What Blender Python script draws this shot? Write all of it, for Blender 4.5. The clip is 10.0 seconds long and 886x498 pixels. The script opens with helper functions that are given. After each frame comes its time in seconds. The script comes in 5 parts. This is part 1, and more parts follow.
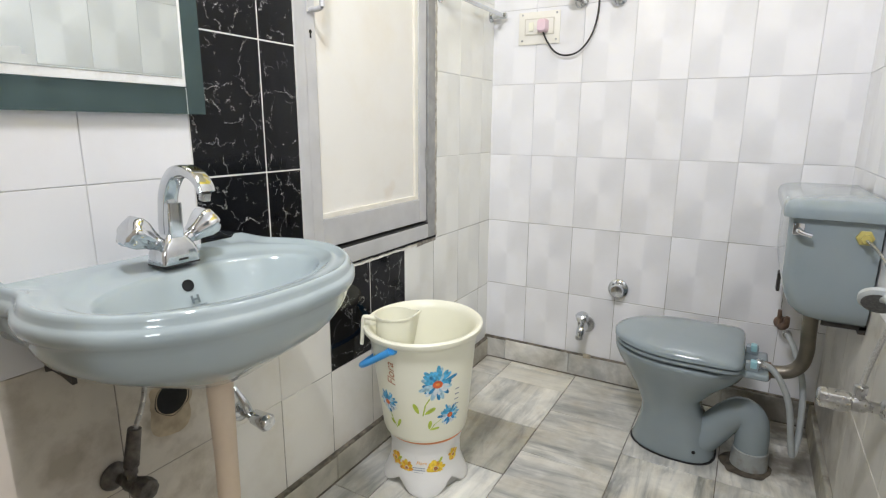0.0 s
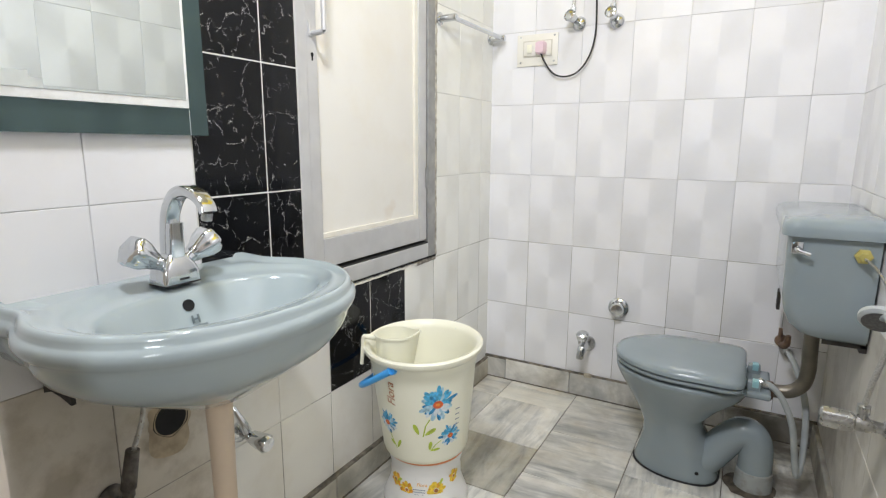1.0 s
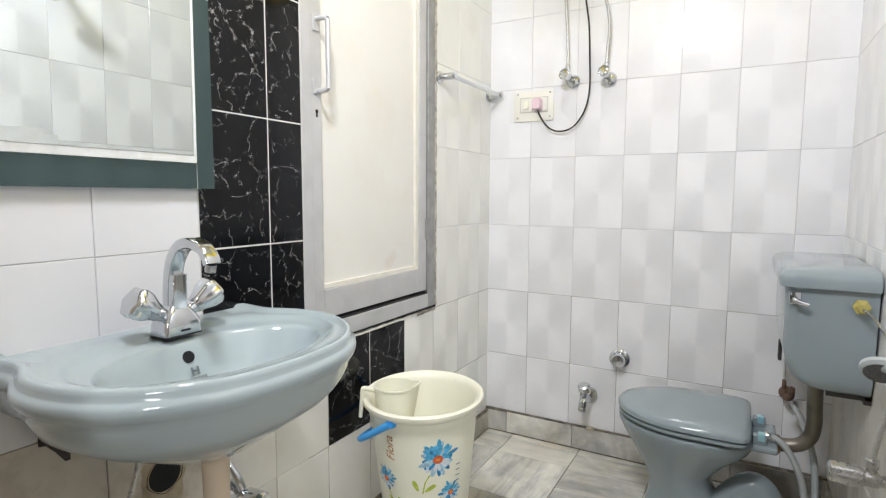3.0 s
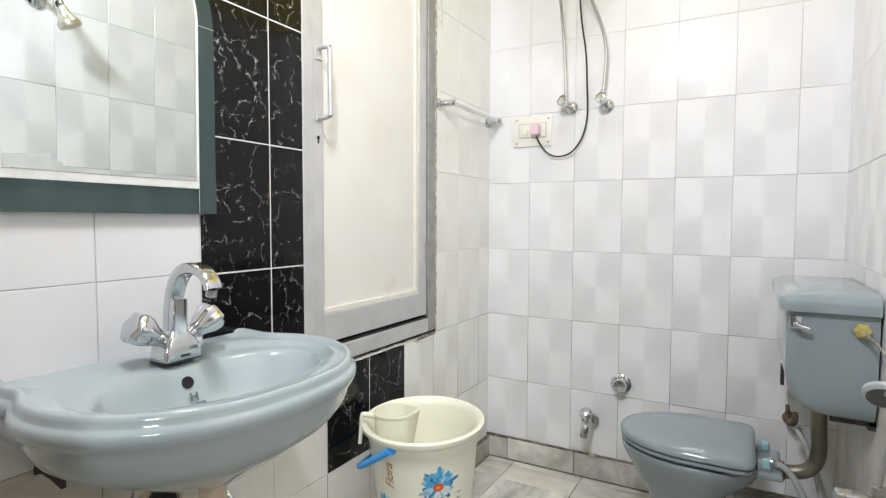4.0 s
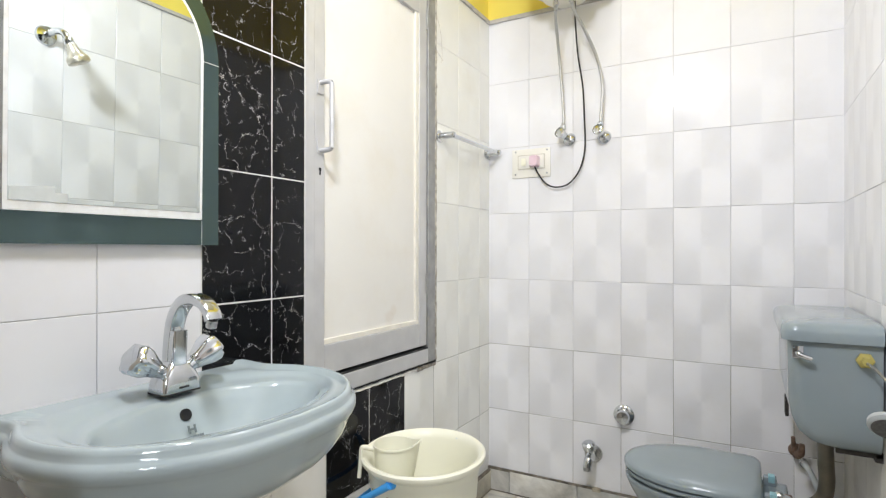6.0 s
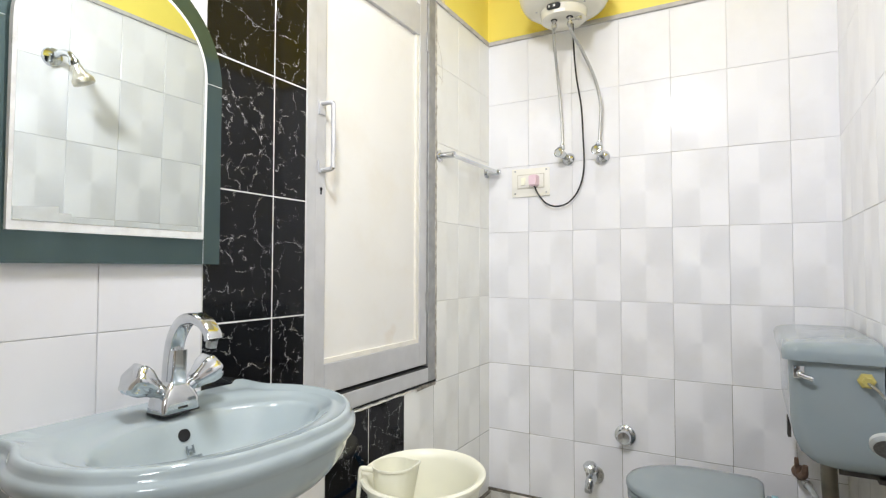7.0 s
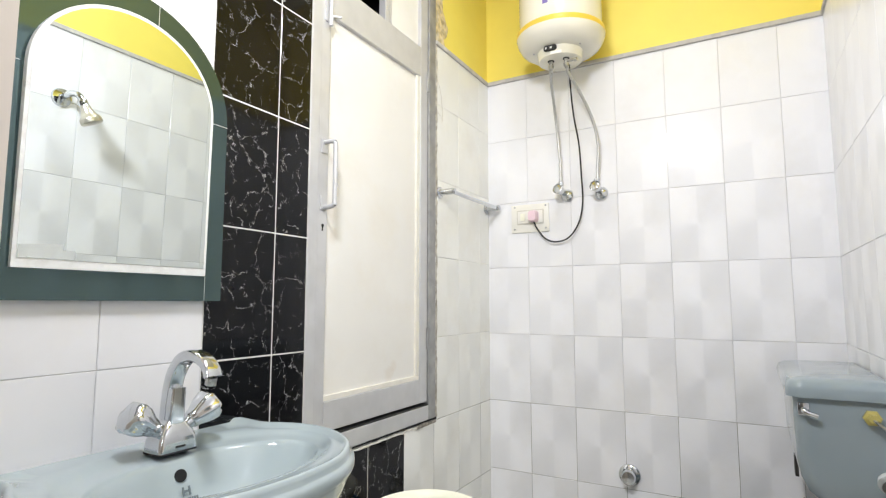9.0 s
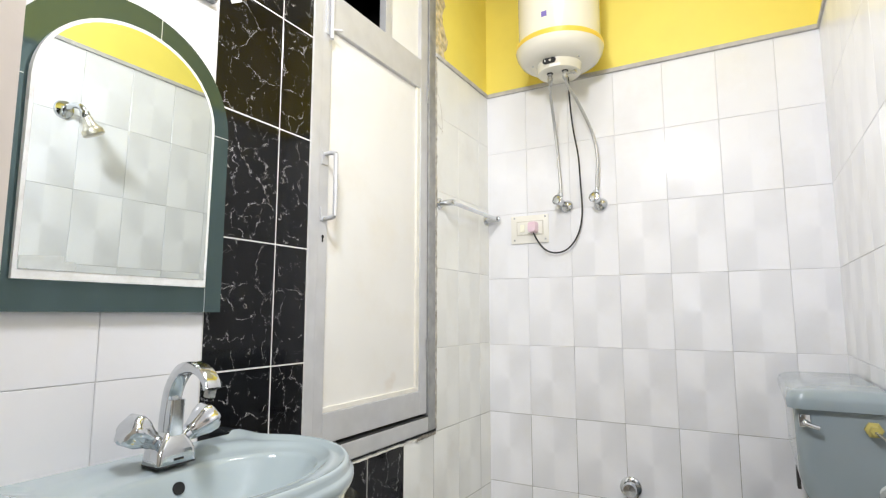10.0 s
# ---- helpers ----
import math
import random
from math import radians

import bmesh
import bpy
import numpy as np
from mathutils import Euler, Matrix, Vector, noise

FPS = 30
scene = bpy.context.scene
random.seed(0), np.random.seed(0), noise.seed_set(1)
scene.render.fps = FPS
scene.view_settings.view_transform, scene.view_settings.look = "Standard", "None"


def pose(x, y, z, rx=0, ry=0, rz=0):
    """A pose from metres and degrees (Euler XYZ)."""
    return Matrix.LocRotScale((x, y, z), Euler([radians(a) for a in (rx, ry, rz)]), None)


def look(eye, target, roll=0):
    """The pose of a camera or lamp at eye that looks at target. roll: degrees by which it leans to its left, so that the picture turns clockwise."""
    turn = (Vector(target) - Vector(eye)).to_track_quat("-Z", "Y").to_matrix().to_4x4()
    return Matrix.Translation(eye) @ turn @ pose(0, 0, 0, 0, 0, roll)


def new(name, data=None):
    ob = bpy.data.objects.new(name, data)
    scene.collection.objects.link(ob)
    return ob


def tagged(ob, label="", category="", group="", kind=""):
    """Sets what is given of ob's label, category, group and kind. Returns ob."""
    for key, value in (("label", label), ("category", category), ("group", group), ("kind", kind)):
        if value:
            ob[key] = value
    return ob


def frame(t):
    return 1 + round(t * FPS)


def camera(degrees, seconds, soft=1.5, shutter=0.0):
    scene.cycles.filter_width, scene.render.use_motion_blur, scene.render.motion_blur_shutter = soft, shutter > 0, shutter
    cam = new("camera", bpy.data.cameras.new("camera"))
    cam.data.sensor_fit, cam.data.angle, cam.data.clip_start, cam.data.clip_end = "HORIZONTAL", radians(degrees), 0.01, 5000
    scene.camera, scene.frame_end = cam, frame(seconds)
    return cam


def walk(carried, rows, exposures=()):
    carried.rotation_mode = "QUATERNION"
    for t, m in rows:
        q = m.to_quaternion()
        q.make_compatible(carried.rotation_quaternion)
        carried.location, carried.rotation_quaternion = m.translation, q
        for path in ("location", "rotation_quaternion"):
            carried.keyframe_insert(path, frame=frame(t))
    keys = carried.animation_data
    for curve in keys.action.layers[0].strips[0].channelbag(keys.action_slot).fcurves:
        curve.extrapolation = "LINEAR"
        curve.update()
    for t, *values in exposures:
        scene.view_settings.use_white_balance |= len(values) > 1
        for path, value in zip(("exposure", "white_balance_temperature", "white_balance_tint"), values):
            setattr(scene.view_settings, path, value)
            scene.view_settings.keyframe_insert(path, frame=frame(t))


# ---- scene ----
cam = camera(78.6, 10.0, soft=1.25)

PATH = [
    (0, (1.047, -2.284, 1.114), (0.087, -0.586, 0.67), 0.4),
    (0.5, (1.048, -2.287, 1.115), (0.085, -0.582, 0.705), 0.3),
    (1, (1.048, -2.288, 1.116), (0.082, -0.578, 0.74), 0.3),
    (1.5, (1.049, -2.291, 1.117), (0.079, -0.574, 0.786), 0.3),
    (2, (1.049, -2.294, 1.119), (0.077, -0.569, 0.836), 0.3),
    (2.5, (1.05, -2.297, 1.12), (0.076, -0.567, 0.879), 0.3),
    (4, (1.053, -2.305, 1.123), (0.074, -0.565, 1.016), 0.2),
    (4.5, (1.053, -2.306, 1.123), (0.073, -0.564, 1.044), 0.2),
    (5, (1.057, -2.308, 1.125), (0.075, -0.567, 1.066), 0.2),
    (5.5, (1.056, -2.309, 1.123), (0.074, -0.567, 1.095), 0.1),
    (7, (1.059, -2.315, 1.127), (0.078, -0.574, 1.197), 0.1),
    (7.5, (1.061, -2.318, 1.128), (0.08, -0.578, 1.238), 0.1),
    (8, (1.063, -2.319, 1.129), (0.082, -0.583, 1.275), 0.0),
    (8.5, (1.059, -2.321, 1.129), (0.083, -0.584, 1.307), 0.1),
    (9, (1.063, -2.322, 1.13), (0.085, -0.589, 1.328), 0.0),
    (9.5, (1.065, -2.324, 1.13), (0.087, -0.593, 1.352), 0.0),
    (10, (1.065, -2.324, 1.131), (0.089, -0.595, 1.368), 0.0),
]
walk(cam, [(t, look(eye, target, roll)) for t, eye, target, roll in PATH])

# ---- light ----
world = bpy.data.worlds.new("world")
scene.world = world
world.use_nodes = True
wn = world.node_tree
sky = wn.nodes.new("ShaderNodeTexSky")
sky.sky_type = "NISHITA"
sky.sun_disc = False
sky.sun_elevation = radians(40)
sky.sun_rotation = radians(200)
wn.links.new(sky.outputs[0], wn.nodes["Background"].inputs[0])
wn.nodes["Background"].inputs[1].default_value = 0.12


def area_lamp(name, eye, target, w, h, watts, color):
    d = bpy.data.lights.new(name, "AREA")
    d.shape, d.size, d.size_y, d.energy, d.color = "RECTANGLE", w, h, watts, color
    ob = new(name, d)
    ob.matrix_world = look(eye, target)
    return ob


area_lamp("wall_lamp_light", (0.68, -2.01, 2.3), (0.8, -0.1, 0.4), 0.28, 0.14, 23.5, (0.885, 0.9, 0.98))
# no ceiling lamp is known; this fill is added for light from overhead
area_lamp("overhead_fill_light", (0.72, -1.1, 2.88), (0.72, -1.0, 0.0), 0.3, 0.3, 8, (0.885, 0.9, 0.98))
# unseen fill added through the doorway to brighten bucket, floor and low walls
area_lamp("doorway_fill_light", (2.45, -4.5, 2.3), (0.35, -0.8, 0.5), 0.9, 0.7, 46, (0.9, 0.95, 1.0))
area_lamp("bedroom_daylight", (0.45, -4.9, 1.22), (0.9, -1.0, 1.1), 0.13, 0.2, 0.45, (0.6, 0.8, 1.0))


# ---- materials ----
def mat(name, color, rough=0.5, metal=0.0, var=0.08, scale=14.0, bump=0.0, bscale=120.0, coat=0.0, spec=0.5, vary=0.0, stain=None, amount=0.0, sscale=5.0):
    """A plain surface with cloudy variation, fine relief, and optional stains or piece-to-piece change."""
    m = bpy.data.materials.new(name)
    m.use_nodes = True
    n, l = m.node_tree.nodes, m.node_tree.links
    b = n["Principled BSDF"]
    b.inputs["Roughness"].default_value, b.inputs["Metallic"].default_value = rough, metal
    b.inputs["Coat Weight"].default_value = coat
    b.inputs["Specular IOR Level"].default_value = spec
    tc = n.new("ShaderNodeTexCoord")
    geo = n.new("ShaderNodeNewGeometry")
    t1 = n.new("ShaderNodeTexNoise")
    t1.inputs["Scale"].default_value, t1.inputs["Detail"].default_value = scale, 6
    l.new(geo.outputs["Position"], t1.inputs["Vector"])
    r = n.new("ShaderNodeValToRGB")
    lo = [max(0, c * (1 - var)) for c in color]
    hi = [min(1, c * (1 + var)) for c in color]
    r.color_ramp.elements[0].position, r.color_ramp.elements[1].position = 0.3, 0.7
    r.color_ramp.elements[0].color, r.color_ramp.elements[1].color = (*lo, 1), (*hi, 1)
    l.new(t1.outputs["Fac"], r.inputs["Fac"])
    out = r.outputs["Color"]
    if vary:
        oi = n.new("ShaderNodeObjectInfo")
        mr = n.new("ShaderNodeMapRange")
        mr.inputs["To Min"].default_value, mr.inputs["To Max"].default_value = 1 - vary, 1 + vary
        l.new(oi.outputs["Random"], mr.inputs["Value"])
        hs = n.new("ShaderNodeHueSaturation")
        l.new(mr.outputs["Result"], hs.inputs["Value"])
        l.new(out, hs.inputs["Color"])
        out = hs.outputs["Color"]
    if stain:
        t2 = n.new("ShaderNodeTexNoise")
        t2.inputs["Scale"].default_value, t2.inputs["Detail"].default_value = sscale, 9
        t2.inputs["Roughness"].default_value = 0.65
        l.new(geo.outputs["Position"], t2.inputs["Vector"])
        r2 = n.new("ShaderNodeValToRGB")
        r2.color_ramp.elements[0].position, r2.color_ramp.elements[1].position = 0.5, 0.75
        r2.color_ramp.elements[0].color, r2.color_ramp.elements[1].color = (0, 0, 0, 1), (amount, amount, amount, 1)
        l.new(t2.outputs["Fac"], r2.inputs["Fac"])
        mx = n.new("ShaderNodeMix")
        mx.data_type = "RGBA"
        l.new(r2.outputs["Color"], mx.inputs[0])
        l.new(out, mx.inputs[6])
        mx.inputs[7].default_value = (*stain, 1)
        out = mx.outputs[2]
    l.new(out, b.inputs["Base Color"])
    if rough > 0.02:
        mr2 = n.new("ShaderNodeMapRange")
        mr2.inputs["To Min"].default_value, mr2.inputs["To Max"].default_value = rough * 0.75, min(1, rough * 1.3)
        t3 = n.new("ShaderNodeTexNoise")
        t3.inputs["Scale"].default_value, t3.inputs["Detail"].default_value = scale * 2.3, 8
        l.new(geo.outputs["Position"], t3.inputs["Vector"])
        l.new(t3.outputs["Fac"], mr2.inputs["Value"])
        l.new(mr2.outputs["Result"], b.inputs["Roughness"])
    if bump:
        t4 = n.new("ShaderNodeTexNoise")
        t4.inputs["Scale"].default_value, t4.inputs["Detail"].default_value = bscale, 4
        l.new(geo.outputs["Position"], t4.inputs["Vector"])
        bp = n.new("ShaderNodeBump")
        bp.inputs["Strength"].default_value, bp.inputs["Distance"].default_value = bump, 0.002
        l.new(t4.outputs["Fac"], bp.inputs["Height"])
        l.new(bp.outputs["Normal"], b.inputs["Normal"])
    return m


def black_marble():
    m = mat("black_veined_tile", (0.006, 0.006, 0.007), 0.07, var=0.5, spec=0.28)
    n, l = m.node_tree.nodes, m.node_tree.links
    b = n["Principled BSDF"]
    geo = n.new("ShaderNodeNewGeometry")
    oi = n.new("ShaderNodeObjectInfo")
    off = n.new("ShaderNodeVectorMath")
    off.operation = "MULTIPLY_ADD"
    l.new(oi.outputs["Random"], off.inputs[0])
    off.inputs[1].default_value = (3.0, 5.0, 7.0)
    l.new(geo.outputs["Position"], off.inputs[2])
    def veins(scale, bend, bend_scale, width, dash, lo, hi, strength):
        warp = n.new("ShaderNodeTexNoise")
        warp.inputs["Scale"].default_value, warp.inputs["Detail"].default_value, warp.inputs["Roughness"].default_value = bend_scale, 10, 0.68
        l.new(off.outputs[0], warp.inputs["Vector"])
        add = n.new("ShaderNodeVectorMath")
        add.operation = "MULTIPLY_ADD"
        l.new(warp.outputs["Color"], add.inputs[0])
        add.inputs[1].default_value = (bend, bend, bend)
        l.new(off.outputs[0], add.inputs[2])
        vo = n.new("ShaderNodeTexVoronoi")
        vo.feature = "DISTANCE_TO_EDGE"
        vo.inputs["Scale"].default_value = scale
        l.new(add.outputs[0], vo.inputs["Vector"])
        r = n.new("ShaderNodeMapRange")
        r.inputs["From Min"].default_value, r.inputs["From Max"].default_value = 0.0, width
        r.inputs["To Min"].default_value, r.inputs["To Max"].default_value = strength, 0.0
        l.new(vo.outputs["Distance"], r.inputs["Value"])
        gate = n.new("ShaderNodeTexNoise")
        gate.inputs["Scale"].default_value, gate.inputs["Detail"].default_value = dash, 6
        l.new(off.outputs[0], gate.inputs["Vector"])
        g = n.new("ShaderNodeMapRange")
        g.inputs["From Min"].default_value, g.inputs["From Max"].default_value = lo, hi
        l.new(gate.outputs["Fac"], g.inputs["Value"])
        k = n.new("ShaderNodeMath")
        k.operation = "MULTIPLY"
        l.new(r.outputs["Result"], k.inputs[0])
        l.new(g.outputs["Result"], k.inputs[1])
        return k.outputs[0]

    mul = n.new("ShaderNodeMath")
    mul.operation = "MAXIMUM"
    l.new(veins(8.0, 0.10, 10, 0.0052, 55, 0.44, 0.54, 1.0), mul.inputs[0])
    l.new(veins(15.0, 0.08, 16, 0.0062, 38, 0.52, 0.6, 0.75), mul.inputs[1])
    mx = n.new("ShaderNodeMix")
    mx.data_type = "RGBA"
    l.new(mul.outputs[0], mx.inputs[0])
    l.new(b.inputs["Base Color"].links[0].from_socket, mx.inputs[6])
    mx.inputs[7].default_value = (0.62, 0.62, 0.6, 1)
    l.new(mx.outputs[2], b.inputs["Base Color"])
    return m


def banded_marble(name, base, run, contrast=1.0, stain=(0.36, 0.29, 0.17), amount=0.8, rough=0.32):
    """Grey marble with soft bands running along x (run 0) or y (run 90); each piece shifts its bands and tint by its own random number."""
    m = mat(name, base, rough, var=0.1, scale=9, stain=stain, amount=amount, sscale=4.5, bump=0.05, bscale=60)
    n, l = m.node_tree.nodes, m.node_tree.links
    b = n["Principled BSDF"]

    def calc(op, p, q, r=0.0):
        k = n.new("ShaderNodeMath")
        k.operation = op
        for s, v in zip(k.inputs, (p, q, r)):
            if isinstance(v, (int, float)):
                s.default_value = v
            else:
                l.new(v, s)
        return k.outputs[0]

    geo = n.new("ShaderNodeNewGeometry")
    oi = n.new("ShaderNodeObjectInfo")
    seed = calc("MULTIPLY", oi.outputs["Random"], 97.0)
    rot = n.new("ShaderNodeVectorRotate")
    rot.rotation_type = "Z_AXIS"
    l.new(geo.outputs["Position"], rot.inputs["Vector"])
    l.new(calc("MULTIPLY_ADD", calc("SINE", seed, 0.0), 0.14, radians(run)), rot.inputs["Angle"])

    def bands(scale, detail, distortion):
        sc = n.new("ShaderNodeVectorMath")
        sc.operation = "MULTIPLY_ADD"
        sc.inputs[1].default_value = scale
        l.new(rot.outputs[0], sc.inputs[0])
        l.new(seed, sc.inputs[2])
        t = n.new("ShaderNodeTexNoise")
        t.inputs["Scale"].default_value, t.inputs["Detail"].default_value, t.inputs["Distortion"].default_value = 1.0, detail, distortion
        t.inputs["Roughness"].default_value = 0.6
        l.new(sc.outputs[0], t.inputs["Vector"])
        return t.outputs["Fac"]

    def grey(fac, stops):
        r = n.new("ShaderNodeValToRGB")
        e = r.color_ramp.elements
        e[0].position, e[1].position = stops[0][0], stops[-1][0]
        for p, c in stops[1:-1]:
            e.new(p)
        for q, (p, c) in zip(r.color_ramp.elements, stops):
            v = [1 + (x - 1) * contrast for x in c]
            q.color = (*v, 1)
        l.new(fac, r.inputs["Fac"])
        return r.outputs["Color"]

    broad = grey(bands((1.6, 11.0, 3.0), 5, 0.5), [(0.36, (0.64, 0.65, 0.66)), (0.46, (0.92, 0.92, 0.91)), (0.55, (1.06, 1.05, 1.03)), (0.68, (1.16, 1.14, 1.1))])
    fine = grey(bands((5.0, 26.0, 6.0), 6, 0.5), [(0.36, (0.78, 0.79, 0.8)), (0.48, (1.0, 1.0, 1.0)), (0.7, (1.03, 1.02, 1.0))])
    cloud = grey(bands((7.0, 7.0, 7.0), 9, 1.0), [(0.3, (0.8, 0.79, 0.76)), (0.65, (1.08, 1.08, 1.08))])
    out = b.inputs["Base Color"].links[0].from_socket
    for c in (broad, fine, cloud):
        mx = n.new("ShaderNodeMix")
        mx.data_type, mx.blend_type = "RGBA", "MULTIPLY"
        mx.inputs[0].default_value = 1
        l.new(out, mx.inputs[6])
        l.new(c, mx.inputs[7])
        out = mx.outputs[2]
    mr = n.new("ShaderNodeMapRange")
    mr.inputs["To Min"].default_value, mr.inputs["To Max"].default_value = 0.84, 1.14
    l.new(calc("FRACT", seed, 0.0), mr.inputs["Value"])
    hs = n.new("ShaderNodeHueSaturation")
    l.new(mr.outputs["Result"], hs.inputs["Value"])
    l.new(out, hs.inputs["Color"])
    l.new(hs.outputs["Color"], b.inputs["Base Color"])
    return m


def relief_tile(name, amount, tone=(0.85, 0.85, 0.862), dirt=0.22):
    """White tile whose body leans up and down in four fans about its middle, under a flat clear glaze."""
    m = mat(name, tone, 0.5, var=0.02, scale=5, vary=0.02, stain=(0.66, 0.61, 0.5), amount=dirt, sscale=3.5)
    n, l = m.node_tree.nodes, m.node_tree.links
    b = n["Principled BSDF"]
    tc = n.new("ShaderNodeTexCoord")
    sep = n.new("ShaderNodeSeparateXYZ")
    l.new(tc.outputs["Object"], sep.inputs[0])

    def calc(op, p, q):
        k = n.new("ShaderNodeMath")
        k.operation = op
        for s, v in zip(k.inputs, (p, q)):
            if isinstance(v, (int, float)):
                s.default_value = v
            else:
                l.new(v, s)
        return k.outputs[0]

    u, v = calc("MULTIPLY", sep.outputs["X"], 10.0), calc("MULTIPLY", sep.outputs["Z"], 6.67)
    rr = calc("ADD", calc("ADD", calc("MULTIPLY", u, u), calc("MULTIPLY", v, v)), 0.004)
    wave = calc("MULTIPLY", calc("DIVIDE", calc("MULTIPLY", u, v), rr), -1.6 * amount)
    turn = calc("FRACT", calc("DIVIDE", calc("ARCTAN2", u, v), math.pi), 0.0)
    saw = calc("MULTIPLY", calc("SUBTRACT", turn, 0.5), 0.5 * amount)
    soft = calc("MINIMUM", calc("MULTIPLY", rr, 6.0), 1.0)
    lean = calc("ADD", wave, calc("MULTIPLY", saw, soft))
    vec = n.new("ShaderNodeCombineXYZ")
    l.new(lean, vec.inputs["Z"])
    geo = n.new("ShaderNodeNewGeometry")
    add = n.new("ShaderNodeVectorMath")
    l.new(geo.outputs["Normal"], add.inputs[0])
    l.new(vec.outputs[0], add.inputs[1])
    nrm = n.new("ShaderNodeVectorMath")
    nrm.operation = "NORMALIZE"
    l.new(add.outputs[0], nrm.inputs[0])
    l.new(nrm.outputs[0], b.inputs["Normal"])
    b.inputs["Coat Weight"].default_value, b.inputs["Coat Roughness"].default_value = 0.55, 0.1
    return m


M_TILE = relief_tile("white_relief_tile", 0.12)
M_TILE_C = relief_tile("cream_white_relief_tile", 0.10, (0.84, 0.84, 0.795), 0.35)
M_TILE_F = relief_tile("white_flat_tile", 0.02, (0.785, 0.785, 0.795))
M_TILE_W = relief_tile("yellowed_flat_tile", 0.02, (0.83, 0.81, 0.75), 0.5)
# grime plus the low right wall's shade, both mixed into a darker base
M_TILE_G = mat("shaded_grimy_tile", (0.56, 0.54, 0.49), 0.35, var=0.15, scale=6, vary=0.05, stain=(0.24, 0.2, 0.15), amount=0.85, sscale=5)
# stained tile whose base is darkened to hold the basin's cast shade
M_TILE_D = mat("shaded_stained_tile", (0.62, 0.575, 0.495), 0.3, var=0.12, scale=7, vary=0.05, stain=(0.32, 0.265, 0.19), amount=0.85, sscale=6)


def blot(m, spots, colour):
    """Adds ragged mould blots to a material: each spot is a place, a radius and a strength."""
    n, l = m.node_tree.nodes, m.node_tree.links
    b = n["Principled BSDF"]
    geo = n.new("ShaderNodeNewGeometry")
    rag = n.new("ShaderNodeTexNoise")
    rag.inputs["Scale"].default_value, rag.inputs["Detail"].default_value = 28, 8
    l.new(geo.outputs["Position"], rag.inputs["Vector"])
    for at, size, strength in spots:
        d = n.new("ShaderNodeVectorMath")
        d.operation = "DISTANCE"
        l.new(geo.outputs["Position"], d.inputs[0])
        d.inputs[1].default_value = at
        k = n.new("ShaderNodeMath")
        k.operation = "MULTIPLY_ADD"
        l.new(rag.outputs["Fac"], k.inputs[0])
        k.inputs[1].default_value = size * 1.4
        l.new(d.outputs["Value"], k.inputs[2])
        r = n.new("ShaderNodeMapRange")
        r.inputs["From Min"].default_value, r.inputs["From Max"].default_value = size * 1.15, size * 1.85
        r.inputs["To Min"].default_value, r.inputs["To Max"].default_value = strength, 0.0
        l.new(k.outputs[0], r.inputs["Value"])
        mx = n.new("ShaderNodeMix")
        mx.data_type = "RGBA"
        l.new(r.outputs["Result"], mx.inputs[0])
        l.new(b.inputs["Base Color"].links[0].from_socket, mx.inputs[6])
        mx.inputs[7].default_value = (*colour, 1)
        l.new(mx.outputs[2], b.inputs["Base Color"])


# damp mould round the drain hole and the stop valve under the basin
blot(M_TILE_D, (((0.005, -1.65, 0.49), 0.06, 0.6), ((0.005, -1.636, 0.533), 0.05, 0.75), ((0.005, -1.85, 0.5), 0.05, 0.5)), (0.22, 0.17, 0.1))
M_GRIME = mat("grimy_metal", (0.13, 0.12, 0.11), 0.45, 0.6, var=0.5, scale=50, bump=0.4)
M_LEDGE = mat("grey_ledge", (0.52, 0.5, 0.47), 0.7, var=0.15, scale=25, bump=0.3)
M_GROUT = mat("grout", (0.65, 0.635, 0.6), 0.9, var=0.25, scale=9, bump=0.3)
M_FLOOR_JOINT = mat("dark_floor_joint", (0.2, 0.18, 0.145), 0.9, var=0.5, scale=14, bump=0.4)
M_GROUT_W = mat("white_grout", (0.66, 0.65, 0.62), 0.9, var=0.1, scale=9, bump=0.3)
M_BLACK = black_marble()
M_FLOOR = banded_marble("floor_marble", (0.72, 0.715, 0.67), 0, 1.05, amount=0.55)
M_FLOOR_Y = banded_marble("floor_marble_cross_cut", (0.7, 0.695, 0.65), 90, 1.0, amount=0.55)
M_FLOOR_STREAK = banded_marble("streaked_floor_marble", (0.8, 0.795, 0.75), 90, 1.6, amount=0.4)
M_FLOOR_BROWN = banded_marble("brownish_floor_marble", (0.52, 0.505, 0.43), 90, 0.9)
M_FLOOR_PALE = banded_marble("cream_floor_marble", (0.82, 0.8, 0.71), 0, 0.4, amount=0.4)
M_SKIRT = banded_marble("skirting_marble", (0.62, 0.62, 0.6), 0, 1.35, stain=(0.2, 0.18, 0.14), amount=0.6)
M_SKIRT_SIDE = banded_marble("grimy_skirting_marble", (0.5, 0.48, 0.41), 90, 0.9, stain=(0.15, 0.125, 0.09), amount=0.9, rough=0.5)
# standing dirt behind the toilet and round its outlet
for stone in (M_FLOOR, M_FLOOR_Y, M_SKIRT, M_SKIRT_SIDE):
    blot(stone, (((1.2, -0.03, 0.05), 0.17, 0.75), ((1.19, -0.34, 0.017), 0.11, 0.6), ((1.3, -0.3, 0.03), 0.11, 0.6)), (0.12, 0.1, 0.07))
M_YELLOW = mat("yellow_paint", (0.92, 0.77, 0.15), 0.55, var=0.03, scale=6, bump=0.15, bscale=60)
M_PLASTER = mat("ceiling_plaster", (0.78, 0.77, 0.73), 0.8, var=0.04, bump=0.2)
M_BED = mat("dull_bedroom_paint", (0.34, 0.31, 0.28), 0.8, var=0.06, scale=4, bump=0.1)
